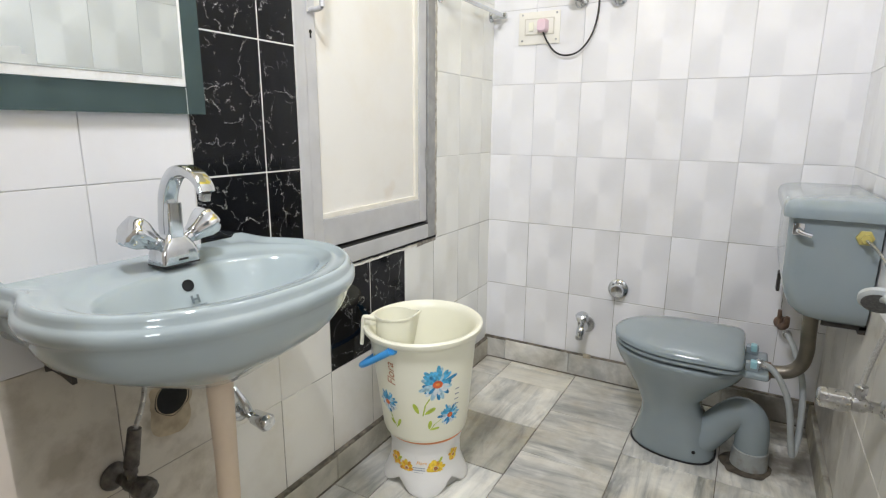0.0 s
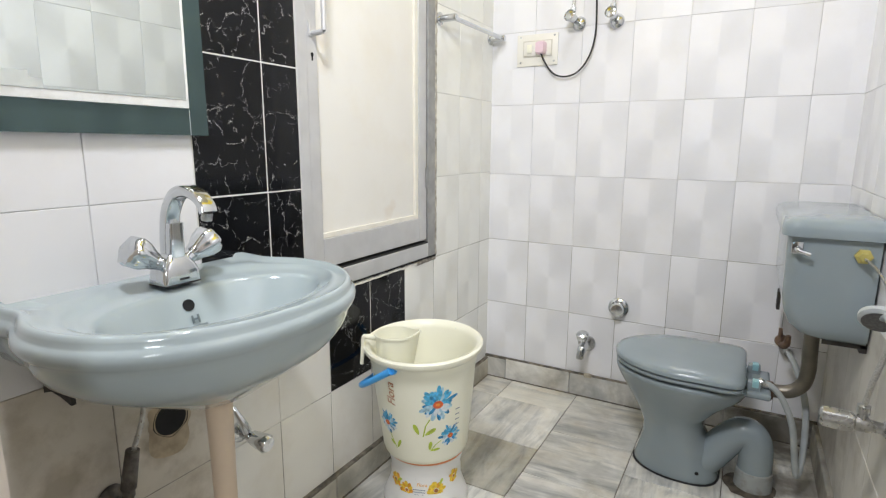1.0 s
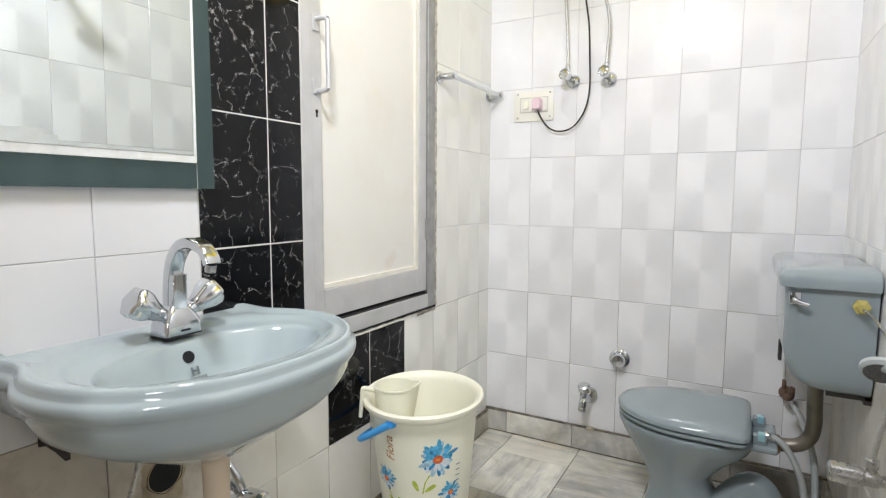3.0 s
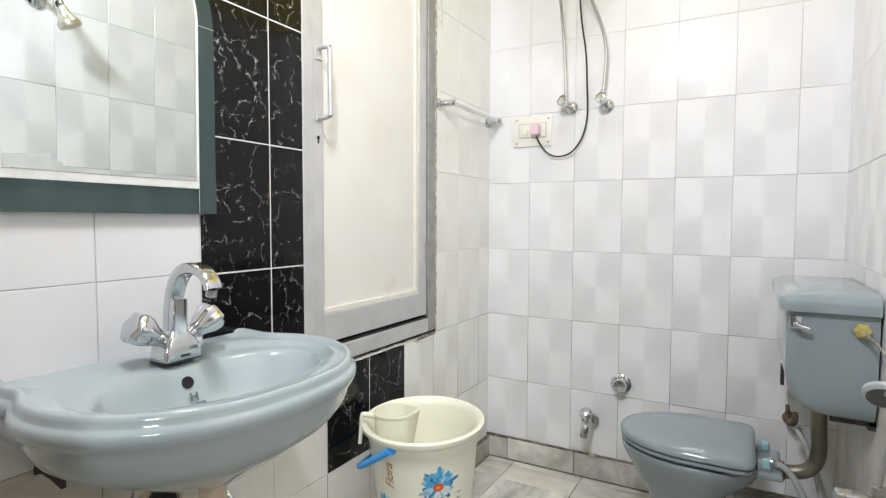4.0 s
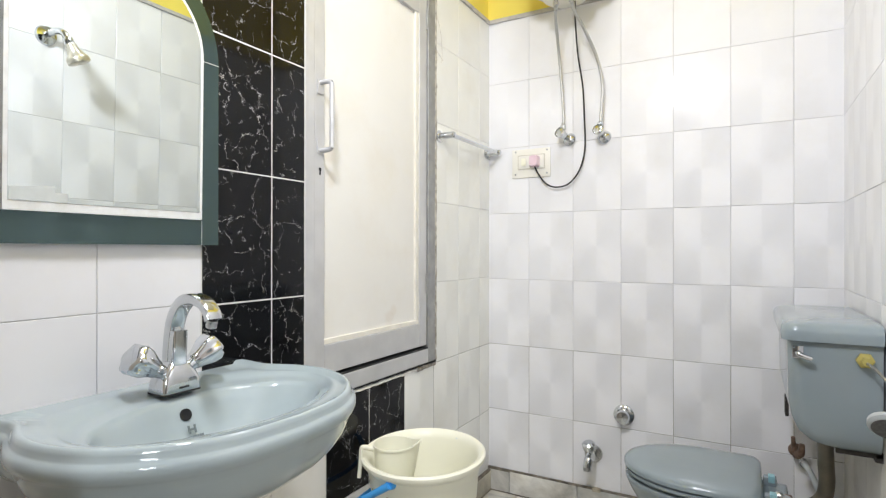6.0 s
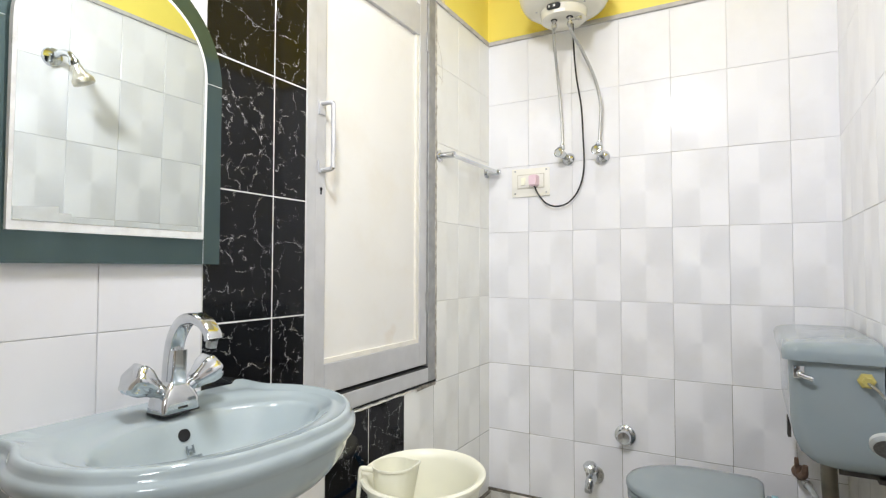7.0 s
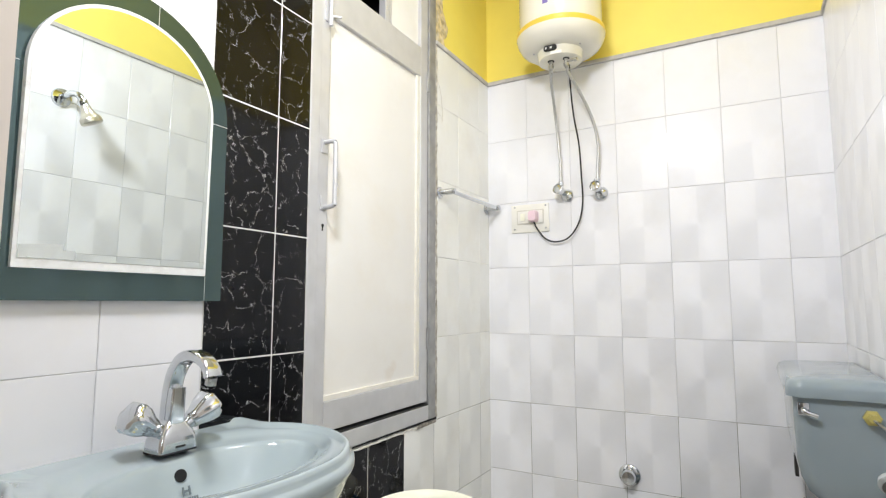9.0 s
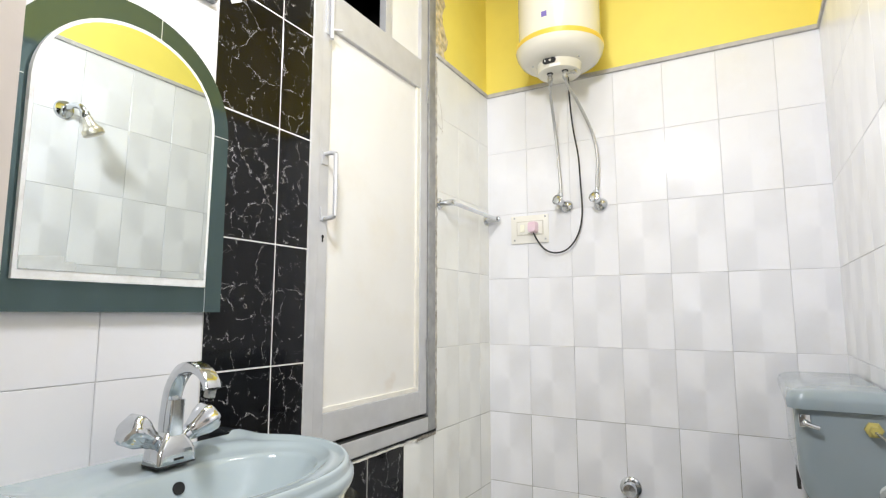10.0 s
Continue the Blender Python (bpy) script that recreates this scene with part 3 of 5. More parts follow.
part("body", loft([stool_ring(0.106, 0.0, 0.018, 0.034), stool_ring(0.113, 0.0, 0.021, 0.036), stool_ring(0.116, 0.012, 0.020, 0.03), stool_ring(0.114, 0.045, 0.008, 0.008), stool_ring(0.110, 0.075), stool_ring(0.110, 0.11), stool_ring(0.107, 0.122), stool_ring(0.110, 0.136), stool_ring(0.116, 0.160), stool_ring(0.116, 0.168), stool_ring(0.108, 0.172)]), M_PLAST_W, stool, angle=50)
bucket = thing("bucket", "cream plastic bucket with blue daisy print and blue handle", "bucket", (BX, BY, FLOOR + 0.181))
bucket.rotation_euler = (radians(2.6), 0, 0)
HB = 0.345
outer = [(0.0, 0.0), (0.118, 0.0), (0.128, 0.006), (0.132, 0.02), (0.155, 0.25), (0.158, 0.288), (0.161, 0.292), (0.164, 0.315), (0.172, 0.320), (0.180, 0.330), (0.180, 0.340), (0.174, HB), (0.163, HB - 0.004), (0.155, 0.32), (0.150, 0.26), (0.124, 0.02), (0.110, 0.008), (0.0, 0.006)]
part("body", lathe(outer, (0, 0, 0), "Z", 64, cap0=False, cap1=False), M_PLAST, bucket, angle=50)

part("top_rim", lathe([(0.104, 0.171), (0.1185, 0.171), (0.1195, 0.1745), (0.1185, 0.178), (0.104, 0.178)], (0, 0, 0), "Z", 48, cap0=False, cap1=False), mat("orange_plastic", (0.8, 0.3, 0.12), 0.4, var=0.05), stool, "orange rim under the bucket")

# ---- toilet ----
TY = -0.37
toilet = thing("toilet", "grey-blue porcelain toilet with the lid closed", "toilet", (0, 0, 0))
prof = [(FLOOR, 0.775, 1.045, 0.108), (FLOOR + 0.012, 0.772, 1.048, 0.11), (0.06, 0.782, 1.042, 0.103), (0.12, 0.796, 1.02, 0.094), (0.17, 0.795, 0.992, 0.092), (0.22, 0.774, 0.988, 0.106), (0.28, 0.737, 1.04, 0.136), (0.33, 0.706, 1.096, 0.166), (0.36, 0.692, 1.112, 0.18), (0.372, 0.690, 1.118, 0.183), (0.378, 0.695, 1.114, 0.179)]


def pan_ring(z, xf, xb, hw, n=48, square=1.0):
    cx = xf + (xb - xf) * 0.56
    out = []
    for i in range(n):
        a = 2 * math.pi * i / n
        c, s = math.cos(a), math.sin(a)
        if c < 0:
            x = cx + (cx - xf) * c
            y = hw * s
        else:
            x = cx + (xb - cx) * math.copysign(abs(c) ** (0.7 * square), c)
            y = hw * math.copysign(abs(s) ** (1 - 0.25 / square), s)
        out.append(Vector((x, TY + y, z)))
    return out


part("pan", loft([pan_ring(*p) for p in prof]), M_PORC_D, toilet, angle=60)
part("shelf", box(1.06, TY - 0.105, 0.357, 1.165, TY + 0.105, 0.377, 0.008, seg=3), M_PORC_D, toilet)
part("trap", tube([(0.955, TY - 0.03, 0.06), (0.99, TY - 0.025, 0.078), (1.03, TY - 0.02, 0.118), (1.072, TY - 0.02, 0.176), (1.108, TY - 0.02, 0.202), (1.138, TY - 0.02, 0.182), (1.147, TY - 0.02, 0.13), (1.148, TY - 0.02, FLOOR + 0.06)], [0.066, 0.062, 0.054, 0.05, 0.05, 0.051, 0.051, 0.05], 24), M_PORC_D, toilet, angle=60)
part("collar", lathe([(0.05, 0.0), (0.056, 0.0), (0.055, 0.03), (0.053, 0.066), (0.05, 0.068)], (1.148, TY - 0.02, FLOOR), "Z", 28), mat("stained_collar", (0.34, 0.36, 0.35), 0.4, var=0.1, stain=(0.2, 0.17, 0.12), amount=0.8, sscale=20), toilet, "stained grey pipe collar on the floor")


def seat_ring(z, d, n=48):
    return pan_ring(z, 0.686 + d, 1.094 - d, 0.190 - d, n, 0.32)


part("seat", loft([seat_ring(0.379, 0.024), seat_ring(0.3885, 0.022), seat_ring(0.3895, 0.005), seat_ring(0.391, 0.003), seat_ring(0.399, 0.003), seat_ring(0.402, 0.008), seat_ring(0.4025, 0.02), seat_ring(0.4065, 0.021)]), M_PORC_D, toilet, "grey plastic seat ring", angle=50)
part("lid", loft([seat_ring(0.4065, 0.006), seat_ring(0.4075, 0.0), seat_ring(0.419, 0.0), seat_ring(0.4255, 0.006), seat_ring(0.4295, 0.022), seat_ring(0.432, 0.09)]), M_PORC_D, toilet, "closed grey plastic lid", angle=50)
for s in (-1, 1):
    bm = box(1.098, TY + s * 0.075 - 0.016, 0.376, 1.136, TY + s * 0.075 + 0.016, 0.404, 0.006)
    hinge = part("hinge", bm, M_PORC_D, toilet, "grey seat hinge with a pale blue clip")
    part("clip", box(1.112, TY + s * 0.075 - 0.018, 0.388, 1.13, TY + s * 0.075 + 0.010, 0.41, 0.003), mat("pale_blue_plastic", (0.3, 0.55, 0.6), 0.35), hinge)

# ---- cistern ----
CY0, CY1, CX0, CX1 = -0.655, -0.135, 1.146, 1.341
cistern = thing("cistern", "grey-blue porcelain flush cistern with a rounded lid", "cistern", (0, 0, 0))


def cis_ring(z, d, dx=0.0, p=0.02, n=6):
    """Rounded rectangle against the wall; the two free corners are round."""
    x0, x1, a, b, r = CX0 + d + dx, CX1, CY0 + d, CY1 - d, 0.035
    pts = [(x1, a), (x1 - 0.06, a)]
    for i in range(n + 1):
        t = math.pi / 2 * i / n
        pts.append((x0 + r - r * math.sin(t), a + r - r * math.cos(t)))
    for i in range(n + 1):
        t = math.pi / 2 * i / n
        pts.append((x0 + r - r * math.cos(t), b - r + r * math.sin(t)))
    pts += [(x1 - 0.06, b), (x1, b)]
    return [Vector((x, y, z)) for x, y in pts]


part("tank", loft([cis_ring(0.622, 0.03, 0.05), cis_ring(0.632, 0.016, 0.034), cis_ring(0.655, 0.008, 0.017), cis_ring(0.69, 0.005, 0.005), cis_ring(0.73, 0.003, 0.0), cis_ring(0.89, 0.0)]), M_PORC_D, cistern, angle=60)
part("lid", loft([cis_ring(0.89, -0.004), cis_ring(0.893, -0.014), cis_ring(0.915, -0.016), cis_ring(0.93, -0.010), cis_ring(0.938, 0.004), cis_ring(0.942, 0.03)]), M_PORC_D, cistern, angle=60)

# ---- water heater ----
GX, GY = 0.428, -0.2
geyser = thing("water_heater", "cream cylindrical water heater with a yellow band", "water heater", (0, 0, 0))
part("body", lathe([(0.168, 2.225), (0.168, 2.74), (0.15, 2.79), (0.08, 2.82)], (GX, GY, 0), "Z", 64), M_GEYSER, geyser)
part("band", lathe([(0.170, 2.222), (0.180, 2.222), (0.181, 2.232), (0.178, 2.244), (0.168, 2.246)], (GX, GY, 0), "Z", 64, cap0=False, cap1=False), M_BAND, geyser, "yellow band")
part("base_cap", lathe([(0.0, 2.155), (0.10, 2.156), (0.135, 2.162), (0.160, 2.178), (0.175, 2.203), (0.180, 2.222), (0.16, 2.222)], (GX, GY, 0), "Z", 64, cap0=False, cap1=False), M_GEYSER, geyser)
part("terminal_cover", lathe([(0.0, 2.116), (0.080, 2.116), (0.088, 2.121), (0.094, 2.17), (0.0, 2.17)], (GX, GY - 0.01, 0), "Z", 48, cap0=False, cap1=False), M_GEYSER, geyser)
part("wall_strap", box(GX - 0.1, GY + 0.15, 2.3, GX + 0.1, 0.004, 2.7, 0.004), M_ALU_D, geyser, smooth=False)
bm = bmesh.new()
ins, outs = [], []
for i in range(40):
    a = 2 * math.pi * i / 40
    r = 0.078 + 0.016 * noise.noise(Vector((math.cos(a) * 2, math.sin(a) * 2, 4)))
    ins.append(bm.verts.new((1.148 + 0.05 * math.cos(a), TY - 0.02 + 0.05 * math.sin(a), FLOOR + 0.009)))
    outs.append(bm.verts.new((1.138 + r * math.cos(a), TY - 0.02 + r * math.sin(a), FLOOR + 0.0008)))
for i in range(40):
    bm.faces.new((ins[i], outs[i], outs[(i + 1) % 40], ins[(i + 1) % 40]))
part("grime_ring", bm, mat("dark_mortar", (0.09, 0.075, 0.055), 0.8, var=0.5, scale=40, bump=0.5), toilet, "dark dirty mortar round the pipe")
part("base_seal", loft([[p + (p - Vector((0.91, TY, p.z))).normalized() * 0.004 for p in pan_ring(FLOOR + h, 0.772, 1.048, 0.11)] for h in (0.0, 0.004)]), M_RUBBER, toilet, "dark seal at the floor")
part("bolt_hole", lathe([(0.0, 0.0), (0.006, 0.0), (0.006, 0.002), (0.0, 0.002)], (0.985, TY - 0.1, 0.058), (0.15, -1, 0.05), 14, cap0=False, cap1=False), M_DARK, toilet)

# ---- basin mixer ----
TX, TYY, TZ = 0.09, -1.652, 0.852
mixer = thing("basin_mixer", "chrome two-knob basin mixer with an arched spout", "tap", (0, 0, 0))


def rrect(cx, cy, z, hx, hy, r, n=5):
    pts = []
    for sx, sy, a0 in ((1, 1, 0), (-1, 1, 90), (-1, -1, 180), (1, -1, 270)):
        for i in range(n + 1):
            a = radians(a0 + 90 * i / n)
            pts.append(Vector((cx + sx * (hx - r) + r * math.cos(a), cy + sy * (hy - r) + r * math.sin(a), z)))
    return pts


part("body", loft([rrect(TX, TYY, TZ, 0.026, 0.038, 0.008), rrect(TX, TYY, TZ + 0.002, 0.028, 0.040, 0.009), rrect(TX, TYY, TZ + 0.024, 0.027, 0.038, 0.011), rrect(TX, TYY, TZ + 0.036, 0.025, 0.034, 0.014), rrect(TX, TYY, TZ + 0.048, 0.021, 0.026, 0.013), rrect(TX, TYY, TZ + 0.058, 0.016, 0.017, 0.01)]), M_CHROME, mixer, angle=45)
# thin black rim modelled as the small shadow at the mixer's foot
part("base_shade_line", loft([rrect(TX, TYY, TZ - 0.001, 0.0283, 0.0403, 0.009), rrect(TX, TYY, TZ + 0.002, 0.0283, 0.0403, 0.009)]), M_RUBBER, mixer)
path = spline([(TX - 0.008, TYY, TZ + 0.04), (TX - 0.006, TYY, TZ + 0.088), (TX + 0.004, TYY, TZ + 0.138), (TX + 0.03, TYY, TZ + 0.172), (TX + 0.062, TYY, TZ + 0.180), (TX + 0.09, TYY, TZ + 0.172), (TX + 0.107, TYY, TZ + 0.157), (TX + 0.113, TYY, TZ + 0.143)], 8)
rings = []
for i, c in enumerate(path):
    d = (path[min(i + 1, len(path) - 1)] - path[max(i - 1, 0)]).normalized()
    u = Vector((0, 1, 0))
    v = d.cross(u)
    f = i / (len(path) - 1)
    hw, ht = 0.0158, 0.014 - 0.006 * f
    ring = []
    for a in range(16):
        t = 2 * math.pi * a / 16
        ring.append(c + u * hw * math.copysign(abs(math.cos(t)) ** 0.45, math.cos(t)) + v * ht * math.copysign(abs(math.sin(t)) ** 0.45, math.sin(t)))
    rings.append(ring)
part("spout", loft(rings), M_CHROME, mixer, angle=35)
part("column", loft([rrect(TX + 0.001, TYY, TZ + 0.04, 0.0185, 0.0152, 0.006), rrect(TX + 0.0025, TYY, TZ + 0.08, 0.0175, 0.0148, 0.006), rrect(TX + 0.0055, TYY, TZ + 0.117, 0.0165, 0.0145, 0.006)]), M_CHROME, mixer, angle=35)
part("aerator", lathe([(0.010, 0), (0.010, 0.014), (0.008, 0.014)], (TX + 0.106, TYY, TZ + 0.129), (0.25, 0, 1), 16), M_CHROME_OLD, mixer)
part("logo_bar", box(TX + 0.0272, TYY - 0.009, TZ + 0.008, TX + 0.0282, TYY + 0.011, TZ + 0.012), M_RUBBER, mixer, smooth=False)
for s in (-1, 1):
    d = Vector((0.05, s * 0.83, 0.52)).normalized()
    o = Vector((TX, TYY + s * 0.025, TZ + 0.039))
    q = Vector((0, 0, 1)).rotation_difference(d)
    rings = []
    for h, r, lobe in ((0.0, 0.013, 0), (0.015, 0.014, 0), (0.017, 0.017, 0), (0.028, 0.019, 0.05), (0.048, 0.027, 0.09), (0.063, 0.0295, 0.09), (0.072, 0.0275, 0.07), (0.077, 0.02, 0.03)):
        rings.append([o + q @ Vector((r * (1 + lobe * math.cos(6 * 2 * math.pi * i / 48)) * math.cos(2 * math.pi * i / 48), r * (1 + lobe * math.cos(6 * 2 * math.pi * i / 48)) * math.sin(2 * math.pi * i / 48), h)) for i in range(48)])
    part("knob", loft(rings), M_CHROME, mixer, angle=50)

# faded maker's mark inside the bowl, as plain bars
bm = bmesh.new()
for i in range(9):
    box(0.0, -0.021 + 0.0047 * i, 0.0, 0.0008, -0.0178 + 0.0047 * i, 0.006, bm=bm)
for y in (-0.008, 0.004):
    box(0.0, y, 0.010, 0.0008, y + 0.004, 0.026, bm=bm)
box(0.0, -0.005, 0.016, 0.0008, 0.005, 0.020, bm=bm)
mark = part("maker_mark", bm, mat("faded_print", (0.12, 0.15, 0.16), 0.4, var=0.3), basin, "faded grey maker's mark", smooth=False)
mark.matrix_basis = pose(0.1492, -1.652, 0.7685, 0, -24, -4)

# ---- pipes under the basin ----
waste = thing("waste_pipe", "beige plastic waste pipe with a dark nut below the basin", "pipe", (0, 0, 0))
WX, WY = 0.226, -1.678
part("pipe", tube([(WX, WY, 0.656), (WX, WY, 0.5), (WX - 0.005, WY + 0.002, 0.3), (WX - 0.01, WY + 0.004, FLOOR)], [0.0245, 0.0215, 0.0205, 0.0205], 20), M_PVC, waste)
part("nut", lathe([(0.0235, 0), (0.0275, 0), (0.0295, 0.008), (0.0275, 0.012), (0.0295, 0.018), (0.029, 0.026), (0.026, 0.03)], (WX, WY, 0.65), "Z", 20), M_RUBBER, waste, "dark rubber nut")
hole = thing("wall_hole", "broken drain hole in the tiles with a muddy edge", "hole", (0, 0, 0))
bm = lathe([(0.0, 0.0052), (0.037, 0.0052), (0.040, 0.0066), (0.041, 0.0045)], (0, -1.636, 0.533), "X", 32, cap0=False, cap1=False)
for v in bm.verts:
    v.co.y += 0.004 * noise.noise(v.co * 40)
    v.co.z += 0.004 * noise.noise(v.co * 40 + Vector((5, 0, 0)))
part("void", bm, M_DARK, hole, "black opening")
bm = bmesh.new()
inner = [bm.verts.new((0.0062, -1.636 + 0.036 * math.cos(2 * math.pi * i / 48), 0.533 + 0.036 * math.sin(2 * math.pi * i / 48))) for i in range(48)]
ring = []
for i in range(48):
    a = 2 * math.pi * i / 48
    r = 0.052 + 0.016 * noise.noise(Vector((math.cos(a) * 1.6, math.sin(a) * 1.6, 3)))
    if 3.4 < a < 5.6:
        r += 0.03 * math.sin((a - 3.4) / 2.2 * math.pi)
    ring.append(bm.verts.new((0.0044, -1.636 + r * math.cos(a), 0.533 + r * math.sin(a))))
for i in range(48):
    bm.faces.new((inner[i], ring[i], ring[(i + 1) % 48], inner[(i + 1) % 48]))
part("stain", bm, mat("muddy_cement", (0.4, 0.33, 0.23), 0.7, var=0.4, scale=22, bump=0.4), hole, "brown cement smear")


def angle_valve(name, label, at, out, spout_up=True, material=None, knob=0.05):
    """A wall valve with flange, body, outlet and turning knob; out is the direction away from the wall."""
    material = material or M_CHROME
    v = thing(name, label, "valve", at, group="angle valves")
    o = Vector(out).normalized()
    part("flange", lathe([(0.0, 0.0), (0.029, 0.0), (0.028, 0.006), (0.018, 0.016), (0.012, 0.02)], (0, 0, 0), o, 28, cap0=False), material, v)
    part("body", lathe([(0.011, 0.01), (0.012, 0.04), (0.016, 0.045), (0.016, 0.066), (0.012, 0.07)], (0, 0, 0), o, 24), material, v)
    if spout_up:
        part("outlet", lathe([(0.009, 0.0), (0.009, 0.022), (0.012, 0.024), (0.012, 0.04), (0.008, 0.042)], o * 0.055, "Z", 16), material, v)
    rings = []
    q = Vector((0, 0, 1)).rotation_difference(o)
    for h, r in ((0.066, 0.014), (0.07, 0.02), (0.085, 0.0225), (knob + 0.05, 0.021), (knob + 0.054, 0.016)):
        rings.append([q @ Vector((r * (1 + 0.04 * math.cos(8 * 2 * math.pi * i / 48)) * math.cos(2 * math.pi * i / 48), r * (1 + 0.04 * math.cos(8 * 2 * math.pi * i / 48)) * math.sin(2 * math.pi * i / 48), h)) for i in range(48)])
    part("knob", loft(rings), material, v)
    return v


def flex(name, label, pts, r=0.0065, material=None, ends=True):
    h = thing(name, label, "hose", (0, 0, 0))
    part("hose", tube(pts, r, 10, steps=10), material or M_STEEL, h)
    if ends:
        for a, b in ((pts[0], pts[1]), (pts[-1], pts[-2])):
            d = (Vector(b) - Vector(a)).normalized()
            part("ferrule", lathe([(r * 1.2, -0.004), (r * 1.5, 0.0), (r * 1.5, 0.012), (r * 1.15, 0.014), (r * 1.15, 0.026)], a, d, 14), M_CHROME_OLD, h)
    return h


angle_valve("angle_valve", "grimy chrome angle valve below the basin", (0.004, -1.775, 0.425), (1, 0.12, -0.05), material=M_GRIME)
flex("supply_hose", "thin steel supply hose to the basin mixer", [(0.06, -1.768, 0.465), (0.066, -1.757, 0.53), (0.078, -1.738, 0.6), (0.085, -1.725, 0.7)], 0.005, M_CHROME_OLD)
part("sleeve", tube([(0.06, -1.768, 0.464), (0.0665, -1.756, 0.54)], [0.0145, 0.0125], 14, steps=3), M_GRIME, bpy.data.objects["supply_hose"], "dark greasy sleeve")
bib = thing("bib_tap", "chrome bib tap on the tiled wall beside the waste pipe", "tap", (0.004, -1.462, 0.418), group="bib taps")
part("flange", lathe([(0.0, 0), (0.027, 0), (0.026, 0.006), (0.014, 0.012)], (0, 0, 0), "X", 28, cap0=False), M_CHROME, bib)
part("barrel", lathe([(0.012, 0.004), (0.012, 0.04), (0.017, 0.046), (0.021, 0.075), (0.0225, 0.09), (0.018, 0.097), (0.0, 0.098)], (0, 0, 0), (1, 0.05, -0.12), 24, cap1=False), M_CHROME, bib)
part("lever", tube([(0.035, -0.005, 0.01), (0.03, -0.012, 0.035), (0.018, -0.018, 0.06), (0.01, -0.02, 0.075)], [0.011, 0.01, 0.007, 0.005], 12), M_CHROME, bib)

# ---- towel rail ----
rail = thing("towel_rail", "short chrome towel rail screwed to the tiles", "towel rail", (0, 0, 0))
for y in (-0.475, -0.035):
    post = part("post", lathe([(0.0, 0.0), (0.024, 0.0), (0.023, 0.005), (0.013, 0.008), (0.0125, 0.066), (0.011, 0.070), (0.0, 0.071)], (0.004, y, 1.568), "X", 28, cap0=False, cap1=False), M_CHROME, rail)
part("bar", tube([(0.06, -0.475, 1.568), (0.06, -0.035, 1.568)], 0.0085, 16, smooth=False), M_CHROME, rail)

# ---- door fittings ----
handle = part("handle", tube([(0.0, -1.146, 1.597), (0.028, -1.146, 1.597), (0.042, -1.146, 1.592), (0.044, -1.146, 1.575), (0.044, -1.146, 1.425), (0.042, -1.146, 1.41), (0.028, -1.146, 1.405), (0.0, -1.146, 1.405)], 0.007, 10, steps=5), M_ALU, leaf, "pale metal pull handle")
for z in (1.585, 1.417):
    part("handle_plate", box(0.0, -1.159, z - 0.02, 0.004, -1.133, z + 0.02, 0.0015), M_ALU, handle, smooth=False)
part("keyhole", lathe([(0.0, 0), (0.005, 0), (0.005, 0.0012), (0.0, 0.0012)], (0, -1.146, 1.352), "X", 14, box(0.0, -1.1485, 1.336, 0.0012, -1.1435, 1.352), cap0=False, cap1=False), M_DARK, leaf, smooth=False)
bolt = part("bolt", tube([(0.012, -1.14, 1.955), (0.012, -1.14, 2.2)], 0.0065, 12, smooth=False), M_ALU, leaf, "aluminium tower bolt")
part("bolt_plate", box(0.0, -1.156, 1.97, 0.004, -1.124, 2.2, 0.001), M_ALU, bolt, smooth=False)
part("bolt_knob", tube([(0.014, -1.138, 1.985), (0.034, -1.118, 1.985)], 0.004, 10, smooth=False), M_ALU, bolt)
for z in (0.96, 1.955):
    part("hinge", lathe([(0.0045, 0), (0.0045, 0.036), (0.0036, 0.0365), (0.0036, 0.0385), (0.0045, 0.039), (0.0045, 0.075)], (0.003, LY1 - 0.003, z), "Z", 12), M_ALU_D, leaf)

# ---- socket with plug ----
socket = thing("socket_plate", "cream socket plate with a switch on the back wall", "socket", (0, 0, 0))
M_SOCKET = mat("aged_cream_plastic", (0.85, 0.83, 0.75), 0.35, var=0.04, scale=10)
part("plate", box(0.122, -0.012, 1.448, 0.301, -0.004, 1.576, 0.003), M_SOCKET, socket)
# shade in the gaps round the modules is coloured into this bezel
part("module_bezel", box(0.15, -0.0145, 1.484, 0.278, -0.012, 1.55, 0.001), mat("shaded_cream_plastic", (0.66, 0.63, 0.54), 0.45, var=0.1, scale=30), socket, "darker bezel with the gap shade round the modules in its colour")
part("switch_module", box(0.155, -0.018, 1.489, 0.209, -0.0145, 1.545, 0.002), M_SOCKET, socket)
part("rocker", box(0.170, -0.024, 1.500, 0.192, -0.017, 1.534, 0.003), M_PLAST, socket)
part("outlet", box(0.212, -0.017, 1.488, 0.273, -0.0145, 1.546, 0.002), M_SOCKET, socket)
for x, z in ((0.139, 1.464), (0.286, 1.464), (0.139, 1.566), (0.286, 1.566)):
    part("screw", lathe([(0.0045, 0), (0.004, 0.002)], (x, -0.012, z), (0, -1, 0), 10), M_CHROME_OLD, socket)
plug = thing("plug", "pink three-pin plug with a black cord", "plug", (0, 0, 0))
part("plug_body", loft([rrect(0, 0, 0, 0.021, 0.026, 0.012), rrect(0, 0, 0.02, 0.021, 0.026, 0.012), rrect(0, 0, 0.034, 0.017, 0.021, 0.01)]), mat("pink_plastic", (0.8, 0.6, 0.66), 0.35, var=0.04), plug).matrix_basis = pose(0.234, -0.016, 1.517, 90)
